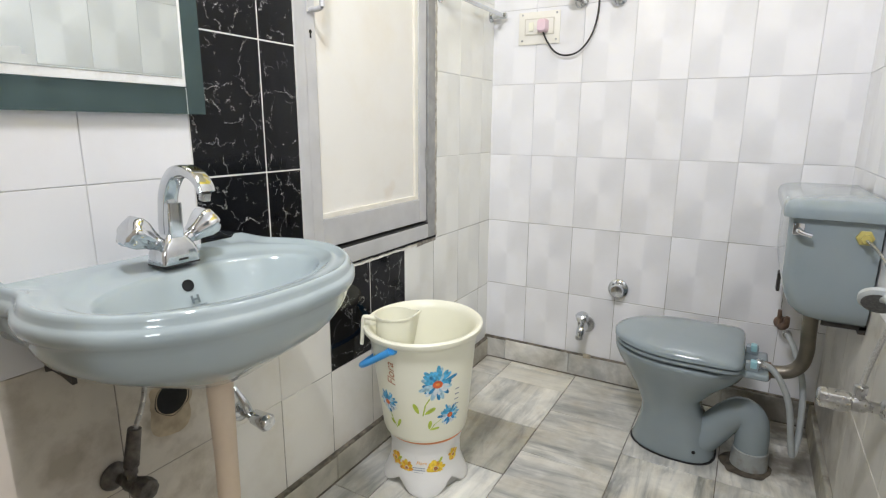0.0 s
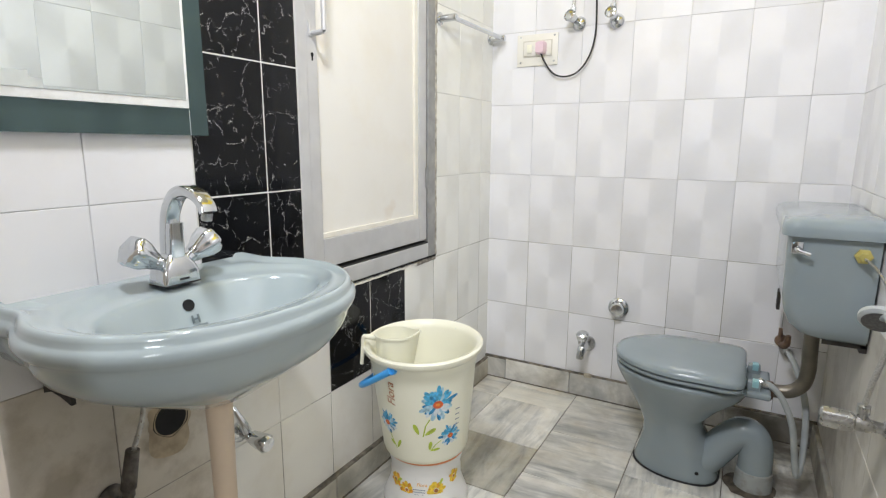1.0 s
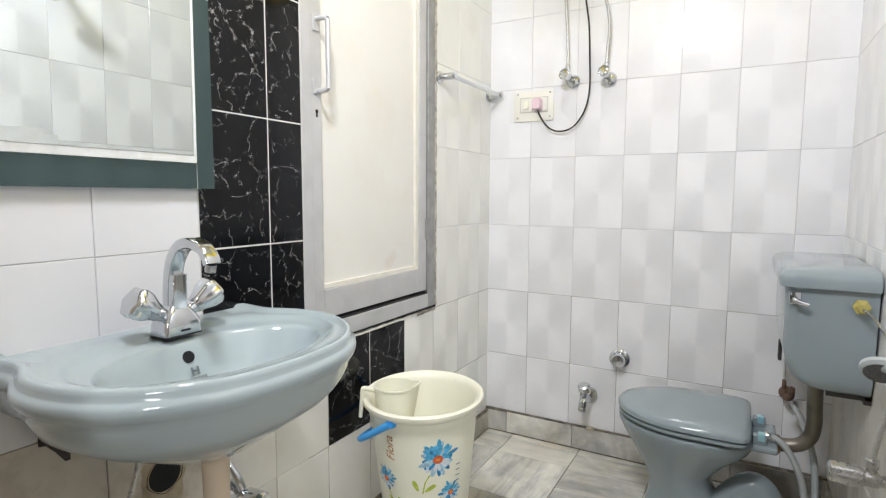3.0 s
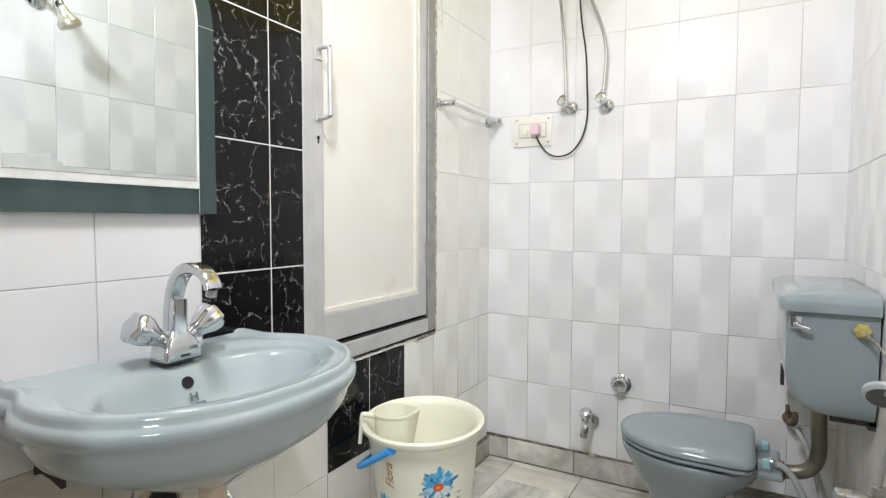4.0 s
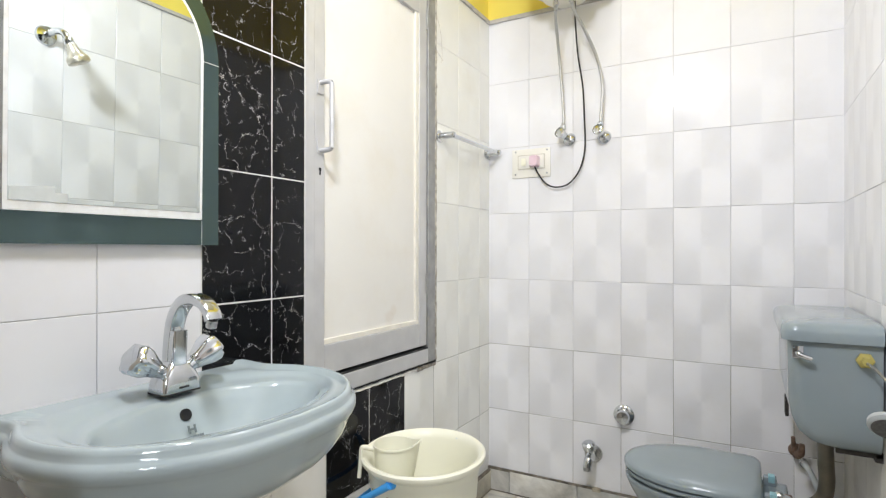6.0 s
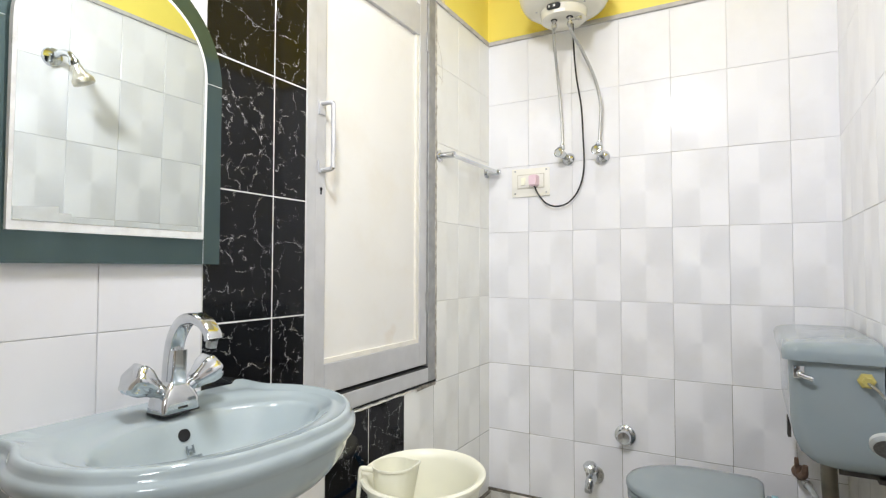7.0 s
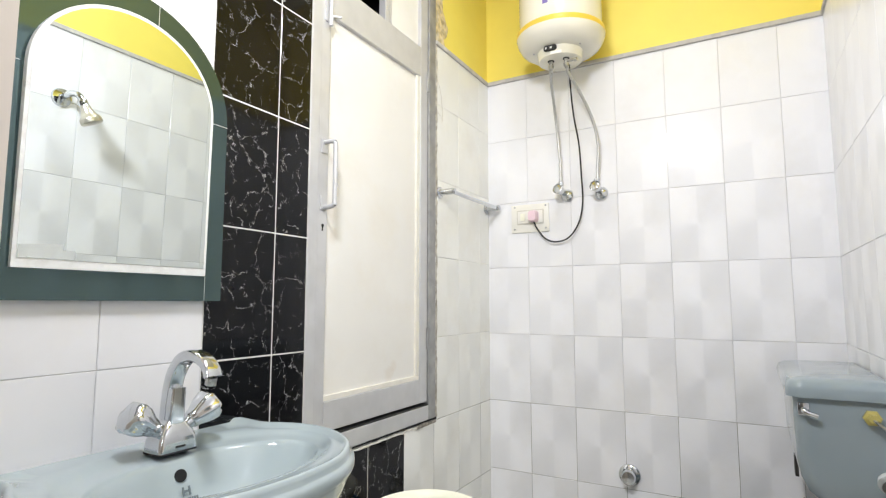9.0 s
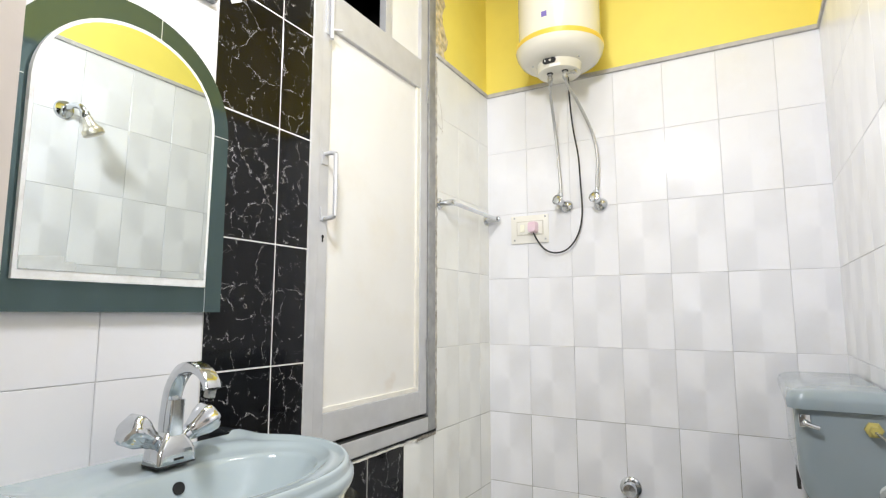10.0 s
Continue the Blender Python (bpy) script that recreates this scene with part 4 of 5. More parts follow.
part("cord", tube([(0.238, -0.035, 1.492), (0.255, -0.03, 1.455), (0.29, -0.028, 1.412), (0.338, -0.027, 1.396), (0.392, -0.025, 1.412), (0.436, -0.024, 1.47), (0.456, -0.022, 1.56), (0.453, -0.024, 1.7), (0.448, -0.03, 1.82), (0.434, -0.05, 1.94), (0.44, -0.11, 2.05), (0.458, -0.185, 2.125)], 0.0036, 10), M_RUBBER, plug, "black power cord")

# ---- geyser fittings ----
for x, kind in ((0.400, "inlet"), (0.463, "outlet")):
    part("nipple", lathe([(0.011, 0), (0.011, 0.012), (0.0085, 0.014), (0.0085, 0.045)], (x, GY - 0.045, 2.083), "Z", 16), M_CHROME_OLD, geyser)
    part("washer", lathe([(0.013, 0), (0.013, 0.006)], (x, GY - 0.045, 2.113), "Z", 16), M_RUBBER, geyser)
part("indicator", loft([rrect(0, 0, 0, 0.028, 0.0125, 0.012), rrect(0, 0, 0.004, 0.026, 0.0105, 0.010)]), M_RUBBER, geyser, "dark oval indicator window").matrix_basis = pose(GX - 0.012, GY - 0.1035, 2.145, 90, 0, 0)
for dx, w in ((-0.016, 0.005), (0.004, 0.008)):
    part("indicator_mark", box(-w / 2, -0.004, 0.0, w / 2, 0.004, 0.0008), M_PLAST_W, geyser, smooth=False).matrix_basis = pose(GX - 0.012 + dx, GY - 0.1078, 2.145, 90, 0, 0)
part("cover_seam", lathe([(0.0965, 2.1655), (0.0985, 2.1655), (0.0985, 2.169), (0.0965, 2.169)], (GX, GY - 0.01, 0), "Z", 48, cap0=False, cap1=False), M_ALU_D, geyser, "thin grey seam round the cover")
for a in (-150, -30, 70):
    part("cover_screw", lathe([(0.005, 0.0), (0.004, 0.003)], (GX + 0.112 * math.cos(radians(a)), GY + 0.112 * math.sin(radians(a)), 2.1585), (0, 0, -1), 10), M_CHROME_OLD, geyser)
part("relief_valve", lathe([(0.006, 0.0), (0.006, 0.035), (0.009, 0.036), (0.009, 0.048)], (0.463, GY - 0.045, 2.103), (1, -0.1, -0.05), 12), M_CHROME_OLD, geyser)
part("rating_label", box(-0.022, -0.0006, -0.006, 0.022, 0.0006, 0.006), M_PLAST_W, geyser, "small white paper label", smooth=False).matrix_basis = pose(GX + 0.012, GY - 0.1065, 2.122, 0, 0, 7)
part("badge", box(-0.011, -0.001, -0.011, 0.011, 0.001, 0.011), mat("violet_print", (0.2, 0.16, 0.45), 0.4), geyser, "small violet square badge", smooth=False).matrix_basis = pose(GX - 0.008, GY - 0.1685, 2.312, 0, 0, -3)
flex("water_hose", "braided steel hose to the water heater", [(0.37, -0.05, 1.64), (0.37, -0.045, 1.7), (0.362, -0.05, 1.85), (0.362, -0.09, 1.97), (0.385, -0.2, 2.05), (0.4, -0.245, 2.09)], 0.0065)
flex("water_hose", "bent braided steel hose to the water heater", [(0.527, -0.05, 1.635), (0.53, -0.048, 1.7), (0.536, -0.055, 1.8), (0.522, -0.08, 1.9), (0.49, -0.15, 2.0), (0.466, -0.225, 2.06), (0.463, -0.245, 2.09)], 0.0065)
angle_valve("angle_valve", "chrome angle valve below the water heater", (0.385, -0.004, 1.6), (-0.25, -1, 0.25), spout_up=True, knob=0.03)
angle_valve("angle_valve", "chrome angle valve below the water heater", (0.533, -0.004, 1.595), (-0.1, -1, 0.25), spout_up=True, knob=0.03)

# ---- taps on the back wall ----
cap = thing("concealed_valve", "chrome capped stop valve with a round flange", "valve", (0.612, -0.004, 0.446))
part("flange", lathe([(0.0, 0.0), (0.042, 0.0), (0.041, 0.006), (0.03, 0.014)], (0, 0, 0), (0, -1, 0), 32, cap0=False), M_CHROME, cap)
part("knob", lathe([(0.024, 0.006), (0.027, 0.014), (0.027, 0.05), (0.023, 0.056), (0.0, 0.057)], (0, 0, 0), (0.06, -1, 0.05), 28, cap1=False), M_CHROME, cap)
tap = thing("bib_tap", "chrome bib tap low on the back wall", "tap", (0.488, -0.004, 0.266), group="bib taps")
tap.scale = (1.25, 1.25, 1.25)
part("flange", lathe([(0.0, 0.0), (0.03, 0.0), (0.029, 0.006), (0.016, 0.012)], (0, 0, 0), (0, -1, 0), 28, cap0=False), M_CHROME_OLD, tap)
part("body", tube([(0, -0.004, 0), (0, -0.035, 0.0), (-0.002, -0.06, -0.006), (-0.004, -0.07, -0.028)], [0.014, 0.016, 0.015, 0.012], 18), M_CHROME, tap)
part("knob", lathe([(0.008, 0.0), (0.009, 0.02), (0.021, 0.026), (0.022, 0.042), (0.016, 0.048), (0.0, 0.049)], (0, -0.042, 0.006), (-0.1, -0.25, 1), 24, cap1=False), M_CHROME, tap)
part("spout_lip", lathe([(0.0125, 0.0), (0.0125, 0.012)], (-0.004, -0.07, -0.034), "Z", 16), M_CHROME_OLD, tap)

# ---- flush pipe, inlet valve and hoses by the toilet ----
flush = thing("flush_pipe", "stained metal flush pipe bent into the toilet", "pipe", (0, 0, 0))
part("pipe", tube([(1.252, TY, 0.64), (1.256, TY, 0.5), (1.258, TY, 0.44), (1.248, TY, 0.392), (1.215, TY, 0.362), (1.15, TY, 0.352)], 0.021, 18), M_PIPE, flush)
part("seal", lathe([(0.022, 0), (0.03, 0.004), (0.03, 0.02), (0.022, 0.026)], (1.175, TY, 0.353), (-1, 0, 0), 20), M_RUST, flush, "rusty brown joint")
tank_bracket = thing("cistern_bracket", "dark iron angle bracket under the cistern", "bracket", (0, 0, 0))
bm = box(1.25, CY0 + 0.03, 0.610, W - 0.004, CY0 + 0.036, 0.622, 0.001)
part("arm", bm, M_IRON, tank_bracket, smooth=False)
part("arm", box(1.18, CY1 - 0.036, 0.6, W - 0.004, CY1 - 0.03, 0.622, 0.001), M_IRON, tank_bracket, smooth=False)
part("hook", box(1.166, CY1 - 0.02, 0.565, 1.176, CY1 + 0.03, 0.63, 0.001), M_IRON, tank_bracket, smooth=False)
part("plate", box(W - 0.02, CY0 + 0.03, 0.6, W - 0.004, CY1 - 0.03, 0.625, 0.001), M_IRON, tank_bracket, smooth=False)
part("lever", tube([(1.168, CY0, 0.862), (1.168, CY0 - 0.016, 0.862), (1.172, CY0 - 0.021, 0.858), (1.196, CY0 - 0.022, 0.851)], [0.008, 0.007, 0.006, 0.006], 12), M_CHROME, cistern, "chrome flush lever")
part("lever_boss", box(1.155, CY0 - 0.006, 0.848, 1.18, CY0 + 0.001, 0.88, 0.003), M_CHROME, cistern)
part("inlet_nut", lathe([(0.0, 0), (0.019, 0), (0.019, 0.012), (0.011, 0.014), (0.011, 0.03), (0.0, 0.03)], (1.305, CY0 + 0.002, 0.855), (0, -1, 0), 6, cap0=False, cap1=False), mat("yellow_nut", (0.5, 0.43, 0.13), 0.4, var=0.1), cistern, "yellow plastic inlet nut", smooth=False)
flex("inlet_hose", "thin grey hose from the cistern inlet", [(1.305, CY0 - 0.025, 0.853), (1.322, CY0 - 0.06, 0.838), (1.336, CY0 - 0.13, 0.81), (1.34, CY0 - 0.2, 0.77)], 0.0035, M_CHROME_OLD, False)
rusty = thing("stop_valve", "rusty stop valve on the tiles behind the cistern", "valve", (1.205, -0.004, 0.41))
rusty.scale = (0.8, 1.0, 0.8)
part("flange", lathe([(0.0, 0.0), (0.03, 0.0), (0.026, 0.012), (0.014, 0.016)], (0, 0, 0), (0, -1, 0), 20, cap0=False), M_RUST, rusty)
part("body", tube([(0, -0.004, 0), (0, -0.05, 0.0), (0.012, -0.08, 0.02), (0.016, -0.085, 0.06)], [0.014, 0.018, 0.015, 0.01], 14), M_RUST, rusty)
part("stem", tube([(-0.008, -0.045, 0.0), (-0.014, -0.05, 0.075)], [0.012, 0.008], 12, smooth=False), M_RUST, rusty)
M_HOSE = mat("grey_plastic_hose", (0.42, 0.45, 0.45), 0.35, var=0.08, scale=30)
flex("bidet_hose", "grey plastic hose looping down beside the toilet", [(1.13, TY - 0.06, 0.398), (1.165, TY - 0.06, 0.39), (1.2, TY - 0.06, 0.35), (1.232, TY - 0.05, 0.27), (1.25, TY - 0.04, 0.16), (1.262, TY - 0.03, 0.1), (1.275, TY + 0.01, 0.16), (1.27, TY + 0.06, 0.3), (1.24, TY + 0.15, 0.39), (1.22, TY + 0.26, 0.405)], 0.0095, M_HOSE)

# ---- hand spray and its valve on the right wall ----
angle_valve("angle_valve", "chrome angle valve for the hand spray", (W - 0.004, -0.985, 0.563), (-1, 0.0, 0.02), knob=0.072, material=M_CHROME_OLD)
spray = thing("hand_spray", "white round hand spray with a grey hose on the wall", "hand spray", (0, 0, 0))
part("spray_head", lathe([(0.0, 0.0), (0.03, 0.0), (0.036, 0.006), (0.036, 0.014), (0.02, 0.026), (0.0, 0.028)], (1.298, -0.955, 0.772), (0.15, 0.75, 0.6), 28, cap0=False, cap1=False), M_HOSE, spray)
part("nozzle_face", lathe([(0.0, 0.0), (0.029, 0.0), (0.029, 0.001), (0.0, 0.001)], (1.2979, -0.9556, 0.7715), (0.15, 0.75, 0.6), 24, cap0=False, cap1=False), mat("dark_grey_plastic", (0.12, 0.12, 0.12), 0.5, var=0.3, scale=200), spray)
part("grip", tube([(1.3, -0.945, 0.785), (1.31, -0.97, 0.79), (1.318, -0.995, 0.775)], [0.014, 0.012, 0.01], 14), M_HOSE, spray)
part("hose", tube([(1.291, -0.985, 0.605), (1.299, -0.986, 0.66), (1.311, -0.989, 0.72), (1.322, -0.995, 0.77)], 0.0055, 12), M_STEEL, spray)
part("hook", box(1.318, -1.005, 0.75, W - 0.004, -0.985, 0.79, 0.003), M_CHROME_OLD, spray)

# ---- shower on the right wall, seen in the mirror ----
shower = thing("shower", "small chrome wall shower with a round head", "shower", (W - 0.004, -1.262, 1.9))
shower.scale = (1.14, 1.14, 1.14)
part("flange", lathe([(0.0, 0.0), (0.033, 0.0), (0.03, 0.008), (0.012, 0.014)], (0, 0, 0), (-1, 0, 0), 28, cap0=False), M_CHROME, shower)
part("arm", tube([(0, 0, 0), (-0.05, 0.005, 0.008), (-0.085, 0.012, 0.0), (-0.1, 0.018, -0.02)], 0.0105, 16), M_CHROME, shower)
part("ball_joint", lathe([(0.0, -0.016), (0.012, -0.012), (0.017, 0.0), (0.012, 0.012), (0.0, 0.016)], (-0.102, 0.02, -0.028), "Z", 18, cap0=False, cap1=False), M_CHROME, shower)
part("head", lathe([(0.013, 0.0), (0.0165, 0.008), (0.018, 0.022), (0.027, 0.04), (0.033, 0.047), (0.0345, 0.052), (0.0345, 0.064), (0.031, 0.067), (0.0, 0.068)], (-0.103, 0.024, -0.033), (-0.12, 0.42, -0.9), 32, cap1=False), mat("brass_chrome", (0.6, 0.57, 0.48), 0.32, 0.8, var=0.15), shower)

# ---- bits above the mirror ----
clip = thing("wall_bracket", "small rusty metal bracket on the wall above the mirror", "bracket", (0, 0, 0))
part("bracket", box(0.004, -1.64, 1.853, 0.022, -1.548, 1.868, 0.002), M_ALU_D, clip, smooth=False)
part("screw", lathe([(0.005, 0), (0.004, 0.003)], (0.022, -1.555, 1.86), "X", 10), M_RUST, clip)
card = thing("white_card", "white plastic corner hanging over the black tiles", "card", (0, 0, 0))
part("sheet", loft([[(0.006, -1.52, 1.925), (0.006, -1.497, 1.882), (0.006, -1.47, 1.90), (0.006, -1.475, 1.96), (0.006, -1.52, 1.96)], [(0.009, -1.52, 1.925), (0.009, -1.497, 1.882), (0.009, -1.47, 1.90), (0.009, -1.475, 1.96), (0.009, -1.52, 1.96)]]), M_PLAST_W, card, smooth=False)

# ---- bucket handle, mug and prints ----
def on_bucket(a, z, off=0.0012):
    """Point on the bucket's outside at the angle a (degrees) and height z over its foot."""
    r = 0.132 + (0.155 - 0.132) * (z - 0.02) / 0.23 + off
    return Vector((r * math.cos(radians(a)), r * math.sin(radians(a)), z))


def on_stool(a, z, off=0.0015):
    r = 0.1105 + off
    return Vector((r * math.cos(radians(a)), r * math.sin(radians(a)), z))


def decal(name, pts, material, parent, surf, label=""):
    """A thin print: a fan of points given as (angle, height) laid on a curved side."""
    bm = bmesh.new()
    ca, cz = sum(p[0] for p in pts) / len(pts), sum(p[1] for p in pts) / len(pts)
    c = bm.verts.new(surf(ca, cz))
    vs = [bm.verts.new(surf(*p)) for p in pts]
    for i in range(len(vs)):
        bm.faces.new((c, vs[i], vs[(i + 1) % len(vs)]))
    return part(name, bm, material, parent, label)


P_BLUE = mat("blue_petal_print", (0.08, 0.42, 0.68), 0.35, var=0.5, scale=90)
P_PALE = mat("pale_blue_print", (0.42, 0.64, 0.76), 0.35, var=0.35, scale=90)
P_WHITE = mat("white_petal_print", (0.74, 0.8, 0.82), 0.35, var=0.15, scale=90)
P_YELLOW = mat("yellow_petal_print", (0.9, 0.58, 0.05), 0.4, var=0.25, scale=120)
P_RED = mat("red_centre_print", (0.72, 0.13, 0.04), 0.4, var=0.25, scale=120)
P_GREEN = mat("green_leaf_print", (0.48, 0.58, 0.07), 0.4, var=0.25, scale=90)
P_ORANGE = mat("orange_petal_print", (0.85, 0.38, 0.03), 0.4, var=0.3, scale=120)
P_DEEP = mat("deep_blue_print", (0.03, 0.25, 0.5), 0.35, var=0.5, scale=90)
P_EYE = mat("orange_eye_print", (0.85, 0.3, 0.05), 0.4, var=0.25, scale=120)
P_BROWN = mat("brown_ink", (0.45, 0.18, 0.06), 0.5, var=0.2)
P_GREY = mat("grey_ink", (0.25, 0.27, 0.33), 0.5, var=0.2)


def petal(ca, cz, ang, length, width, k, start=0.25):
    """Outline of one petal: ang in degrees on the curved side; k degrees of turn a metre."""
    pts = []
    for i in range(13):
        t = i / 12 * 2 * math.pi
        u = start * length + (1 - start) * length * (0.5 - 0.5 * math.cos(t))
        w = width * math.sin(t) * (0.6 + 0.4 * (0.5 - 0.5 * math.cos(t)))
        x = u * math.cos(radians(ang)) - w * math.sin(radians(ang))
        z = u * math.sin(radians(ang)) + w * math.cos(radians(ang))
        pts.append((ca + x * k, cz + z))
    return pts[:-1]


def flower(parent, surf, ca, cz, size, k, mats, centre, n=15, wide=0.19):
    bm_f = part("flower", loft([[surf(ca + size * 0.2 * k * math.cos(2 * math.pi * i / 16), cz + size * 0.2 * math.sin(2 * math.pi * i / 16)) for i in range(16)], [surf(ca + size * 0.1 * k * math.cos(2 * math.pi * i / 16), cz + size * 0.1 * math.sin(2 * math.pi * i / 16), 0.002) for i in range(16)]], cap0=False), centre, parent, "printed flower")
    for i in range(n):
        a = 360 / n * i + random.uniform(-8, 8)
        decal("petal", petal(ca, cz, a, size * random.uniform(0.75, 1.12), size * wide * random.uniform(0.75, 1.25), k), mats[i % len(mats)], bm_f, lambda p, q, o=0.0005 + 0.00012 * (i % 5): surf(p, q, o))
    return bm_f


KB = 57.3 / 0.143


def daisy(parent, surf, ca, cz, size, k):
    """A printed daisy: many slim ragged petals in two rounds, strong blue above and paler below, about a red disc."""
    disc = [(ca + size * 0.25 * k * math.cos(2 * math.pi * i / 20), cz + size * 0.22 * math.sin(2 * math.pi * i / 20)) for i in range(20)]
    head = decal("flower", disc, P_RED, parent, lambda p, q: surf(p, q, 0.0026), "printed daisy")
    eye = [(ca + size * 0.1 * k * math.cos(2 * math.pi * i / 12), cz + size * 0.09 * math.sin(2 * math.pi * i / 12)) for i in range(12)]
    decal("flower_eye", eye, P_EYE, head, lambda p, q: surf(p, q, 0.0029))
    for ring, n, reach_ in ((0, 20, 1.0), (1, 17, 0.74)):
        for i in range(n):
            a = 360 / n * i + random.uniform(-7, 7)
            above = math.sin(radians(a)) > random.uniform(-0.35, 0.25)
            ink = random.choice((P_BLUE, P_BLUE, P_DEEP, P_PALE)) if above else random.choice((P_WHITE, P_PALE, P_WHITE, P_DEEP))
            size_ = size * reach_ * random.uniform(0.82, 1.12) * (1.0 if above else 0.9)
            off = 0.0007 + 0.0007 * ring + 0.0001 * (i % 6)
            decal("petal", petal(ca, cz, a, size_, size * random.uniform(0.10, 0.16), k), ink, head, lambda p, q, o=off: surf(p, q, o))
    return head


def stem(parent, surf, line, w, k):
    a = [(x - w * k, z) for x, z in line]
    b = [(x + w * k, z) for x, z in line[::-1]]
    bm = bmesh.new()
    va, vb = [bm.verts.new(surf(*p)) for p in a], [bm.verts.new(surf(*p)) for p in b[::-1]]
    for i in range(len(va) - 1):
        bm.faces.new((va[i], va[i + 1], vb[i + 1], vb[i]))
    return part("stem", bm, P_GREEN, parent)


daisy(bucket, on_bucket, -44, 0.208, 0.056, KB)
stem(bucket, on_bucket, [(-53, 0.162), (-58, 0.14), (-61, 0.105)], 0.002, KB)
decal("leaf", petal(-66, 0.112, 112, 0.036, 0.008, KB, 0.0), P_GREEN, bucket, on_bucket)
decal("leaf", petal(-59, 0.110, 32, 0.038, 0.008, KB, 0.0), P_GREEN, bucket, on_bucket)
daisy(bucket, on_bucket, -28, 0.096, 0.037, KB)
stem(bucket, on_bucket, [(-39, 0.088), (-47, 0.074), (-53, 0.054)], 0.0017, KB)
decal("leaf", petal(-54, 0.058, 80, 0.030, 0.007, KB, 0.0), P_GREEN, bucket, on_bucket)
decal("leaf", petal(-53, 0.056, 8, 0.030, 0.005, KB, 0.0), P_GREEN, bucket, on_bucket)
daisy(bucket, on_bucket, -107, 0.130, 0.037, KB)
stem(bucket, on_bucket, [(-105, 0.098), (-101, 0.075), (-96, 0.052)], 0.0016, KB)
decal("leaf", petal(-95, 0.055, 65, 0.032, 0.006, KB, 0.0), P_GREEN, bucket, on_bucket)
decal("leaf", petal(-99, 0.06, 130, 0.022, 0.005, KB, 0.0), P_GREEN, bucket, on_bucket)
decal("leaf", petal(-122, 0.24, 100, 0.03, 0.008, KB, 0.0), P_GREEN, bucket, on_bucket)
for i in range(6):
    decal("print_bar", [(-22, 0.09 + 0.017 * i), (-16, 0.09 + 0.017 * i), (-16, 0.093 + 0.017 * i), (-22, 0.093 + 0.017 * i)], P_GREY, bucket, on_bucket)
# the word on the bucket, reading upwards
curve = bpy.data.curves.new("word", "FONT")
curve.body, curve.size, curve.extrude, curve.align_x, curve.shear = "Flora", 0.037, 0.0, "LEFT", 0.25
tmp = new("word_curve", curve)
bpy.context.view_layer.update()
me = bpy.data.meshes.new_from_object(tmp.evaluated_get(bpy.context.evaluated_depsgraph_get()))
bpy.data.objects.remove(tmp)
flora2 = me.copy()
for v in me.vertices:
    x, y = v.co.x, v.co.y
    v.co = on_bucket(-92 - y * KB, 0.194 + x, 0.0012)
me.materials.append(P_BROWN)
word = new("word", me)
word.parent = bucket
word["label"] = "brown script word running up the side"
for v in flora2.vertices:
    x, y = v.co.x * 0.42, v.co.y * 0.42
    v.co = on_stool(-74 + x * 520, 0.098 + y, 0.0015)
flora2.materials.append(P_ORANGE)
word = new("word", flora2)
word.parent = stool
KS = 57.3 / 0.1105
for a, z, s in ((-114, 0.096, 0.025), (-90, 0.079, 0.026), (-43, 0.083, 0.032), (-10, 0.11, 0.022)):
    flower(stool, on_stool, a, z, s, KS, (P_ORANGE, P_YELLOW) if a < -50 else (P_YELLOW, P_YELLOW, P_ORANGE), P_BROWN, 11, wide=0.3)
for a, z, g in ((-108, 0.096, 40), (-88, 0.05, -60), (-38, 0.1, 60)):
    decal("leaf", petal(a, z, g, 0.022, 0.005, KS, 0.0), P_GREEN, stool, on_stool)
for i in range(6):
    w = 10 if i > 3 else 7
    decal("print_bar", [(-70 - w, 0.044 + 0.008 * i), (-70 + w, 0.044 + 0.008 * i), (-70 + w, 0.0465 + 0.008 * i), (-70 - w, 0.0465 + 0.008 * i)], P_GREY, stool, on_stool)
# blue bail handle resting on the rim's side
ha = [(0.0, -0.174), (-0.05, -0.178), (-0.1, -0.174), (-0.13, -0.155), (-0.152, -0.115), (-0.168, -0.05), (-0.168, 0.05), (-0.152, 0.115), (-0.13, 0.155), (-0.09, 0.174), (-0.03, 0.174)]
hb = part("handle", tube([(x * 0.92, y, 0.315 + 0.6 * x) for x, y in ha], [0.0105, 0.0095, 0.009, 0.0085, 0.0075, 0.007, 0.007, 0.0075, 0.0085, 0.009, 0.0105], 12), M_BLUE, bucket, "blue plastic carrying handle")
for a in (-90, -279):
    d = Vector((math.cos(radians(a)), math.sin(radians(a)), 0))
    part("handle_pivot", lathe([(0.014, 0.0), (0.015, 0.008), (0.012, 0.016), (0.0, 0.017)], d * 0.158 + Vector((0, 0, 0.315)), d, 18, cap1=False), M_BLUE, hb)
mug = thing("mug", "cream plastic bath mug hooked over the bucket's rim", "mug", (BX - 0.064, BY - 0.072, FLOOR + 0.172 + 0.26))
mp = [(0.0, 0.0), (0.05, 0.0), (0.053, 0.006), (0.058, 0.112), (0.062, 0.115), (0.062, 0.12), (0.058, 0.12), (0.052, 0.008), (0.0, 0.006)]
bm = lathe(mp, (0, 0, 0), "Z", 40, cap0=False, cap1=False)
for v in bm.verts:
    a = math.atan2(v.co.y, v.co.x)
    if v.co.z > 0.1:
        k = max(0, math.cos(a - 0.65)) ** 24
        v.co.x += 0.016 * k * math.cos(0.65)
        v.co.y += 0.016 * k * math.sin(0.65)
        v.co.z += 0.006 * k
part("cup", bm, M_PLAST, mug)
hd = Vector((math.cos(radians(-138)), math.sin(radians(-138)), 0))
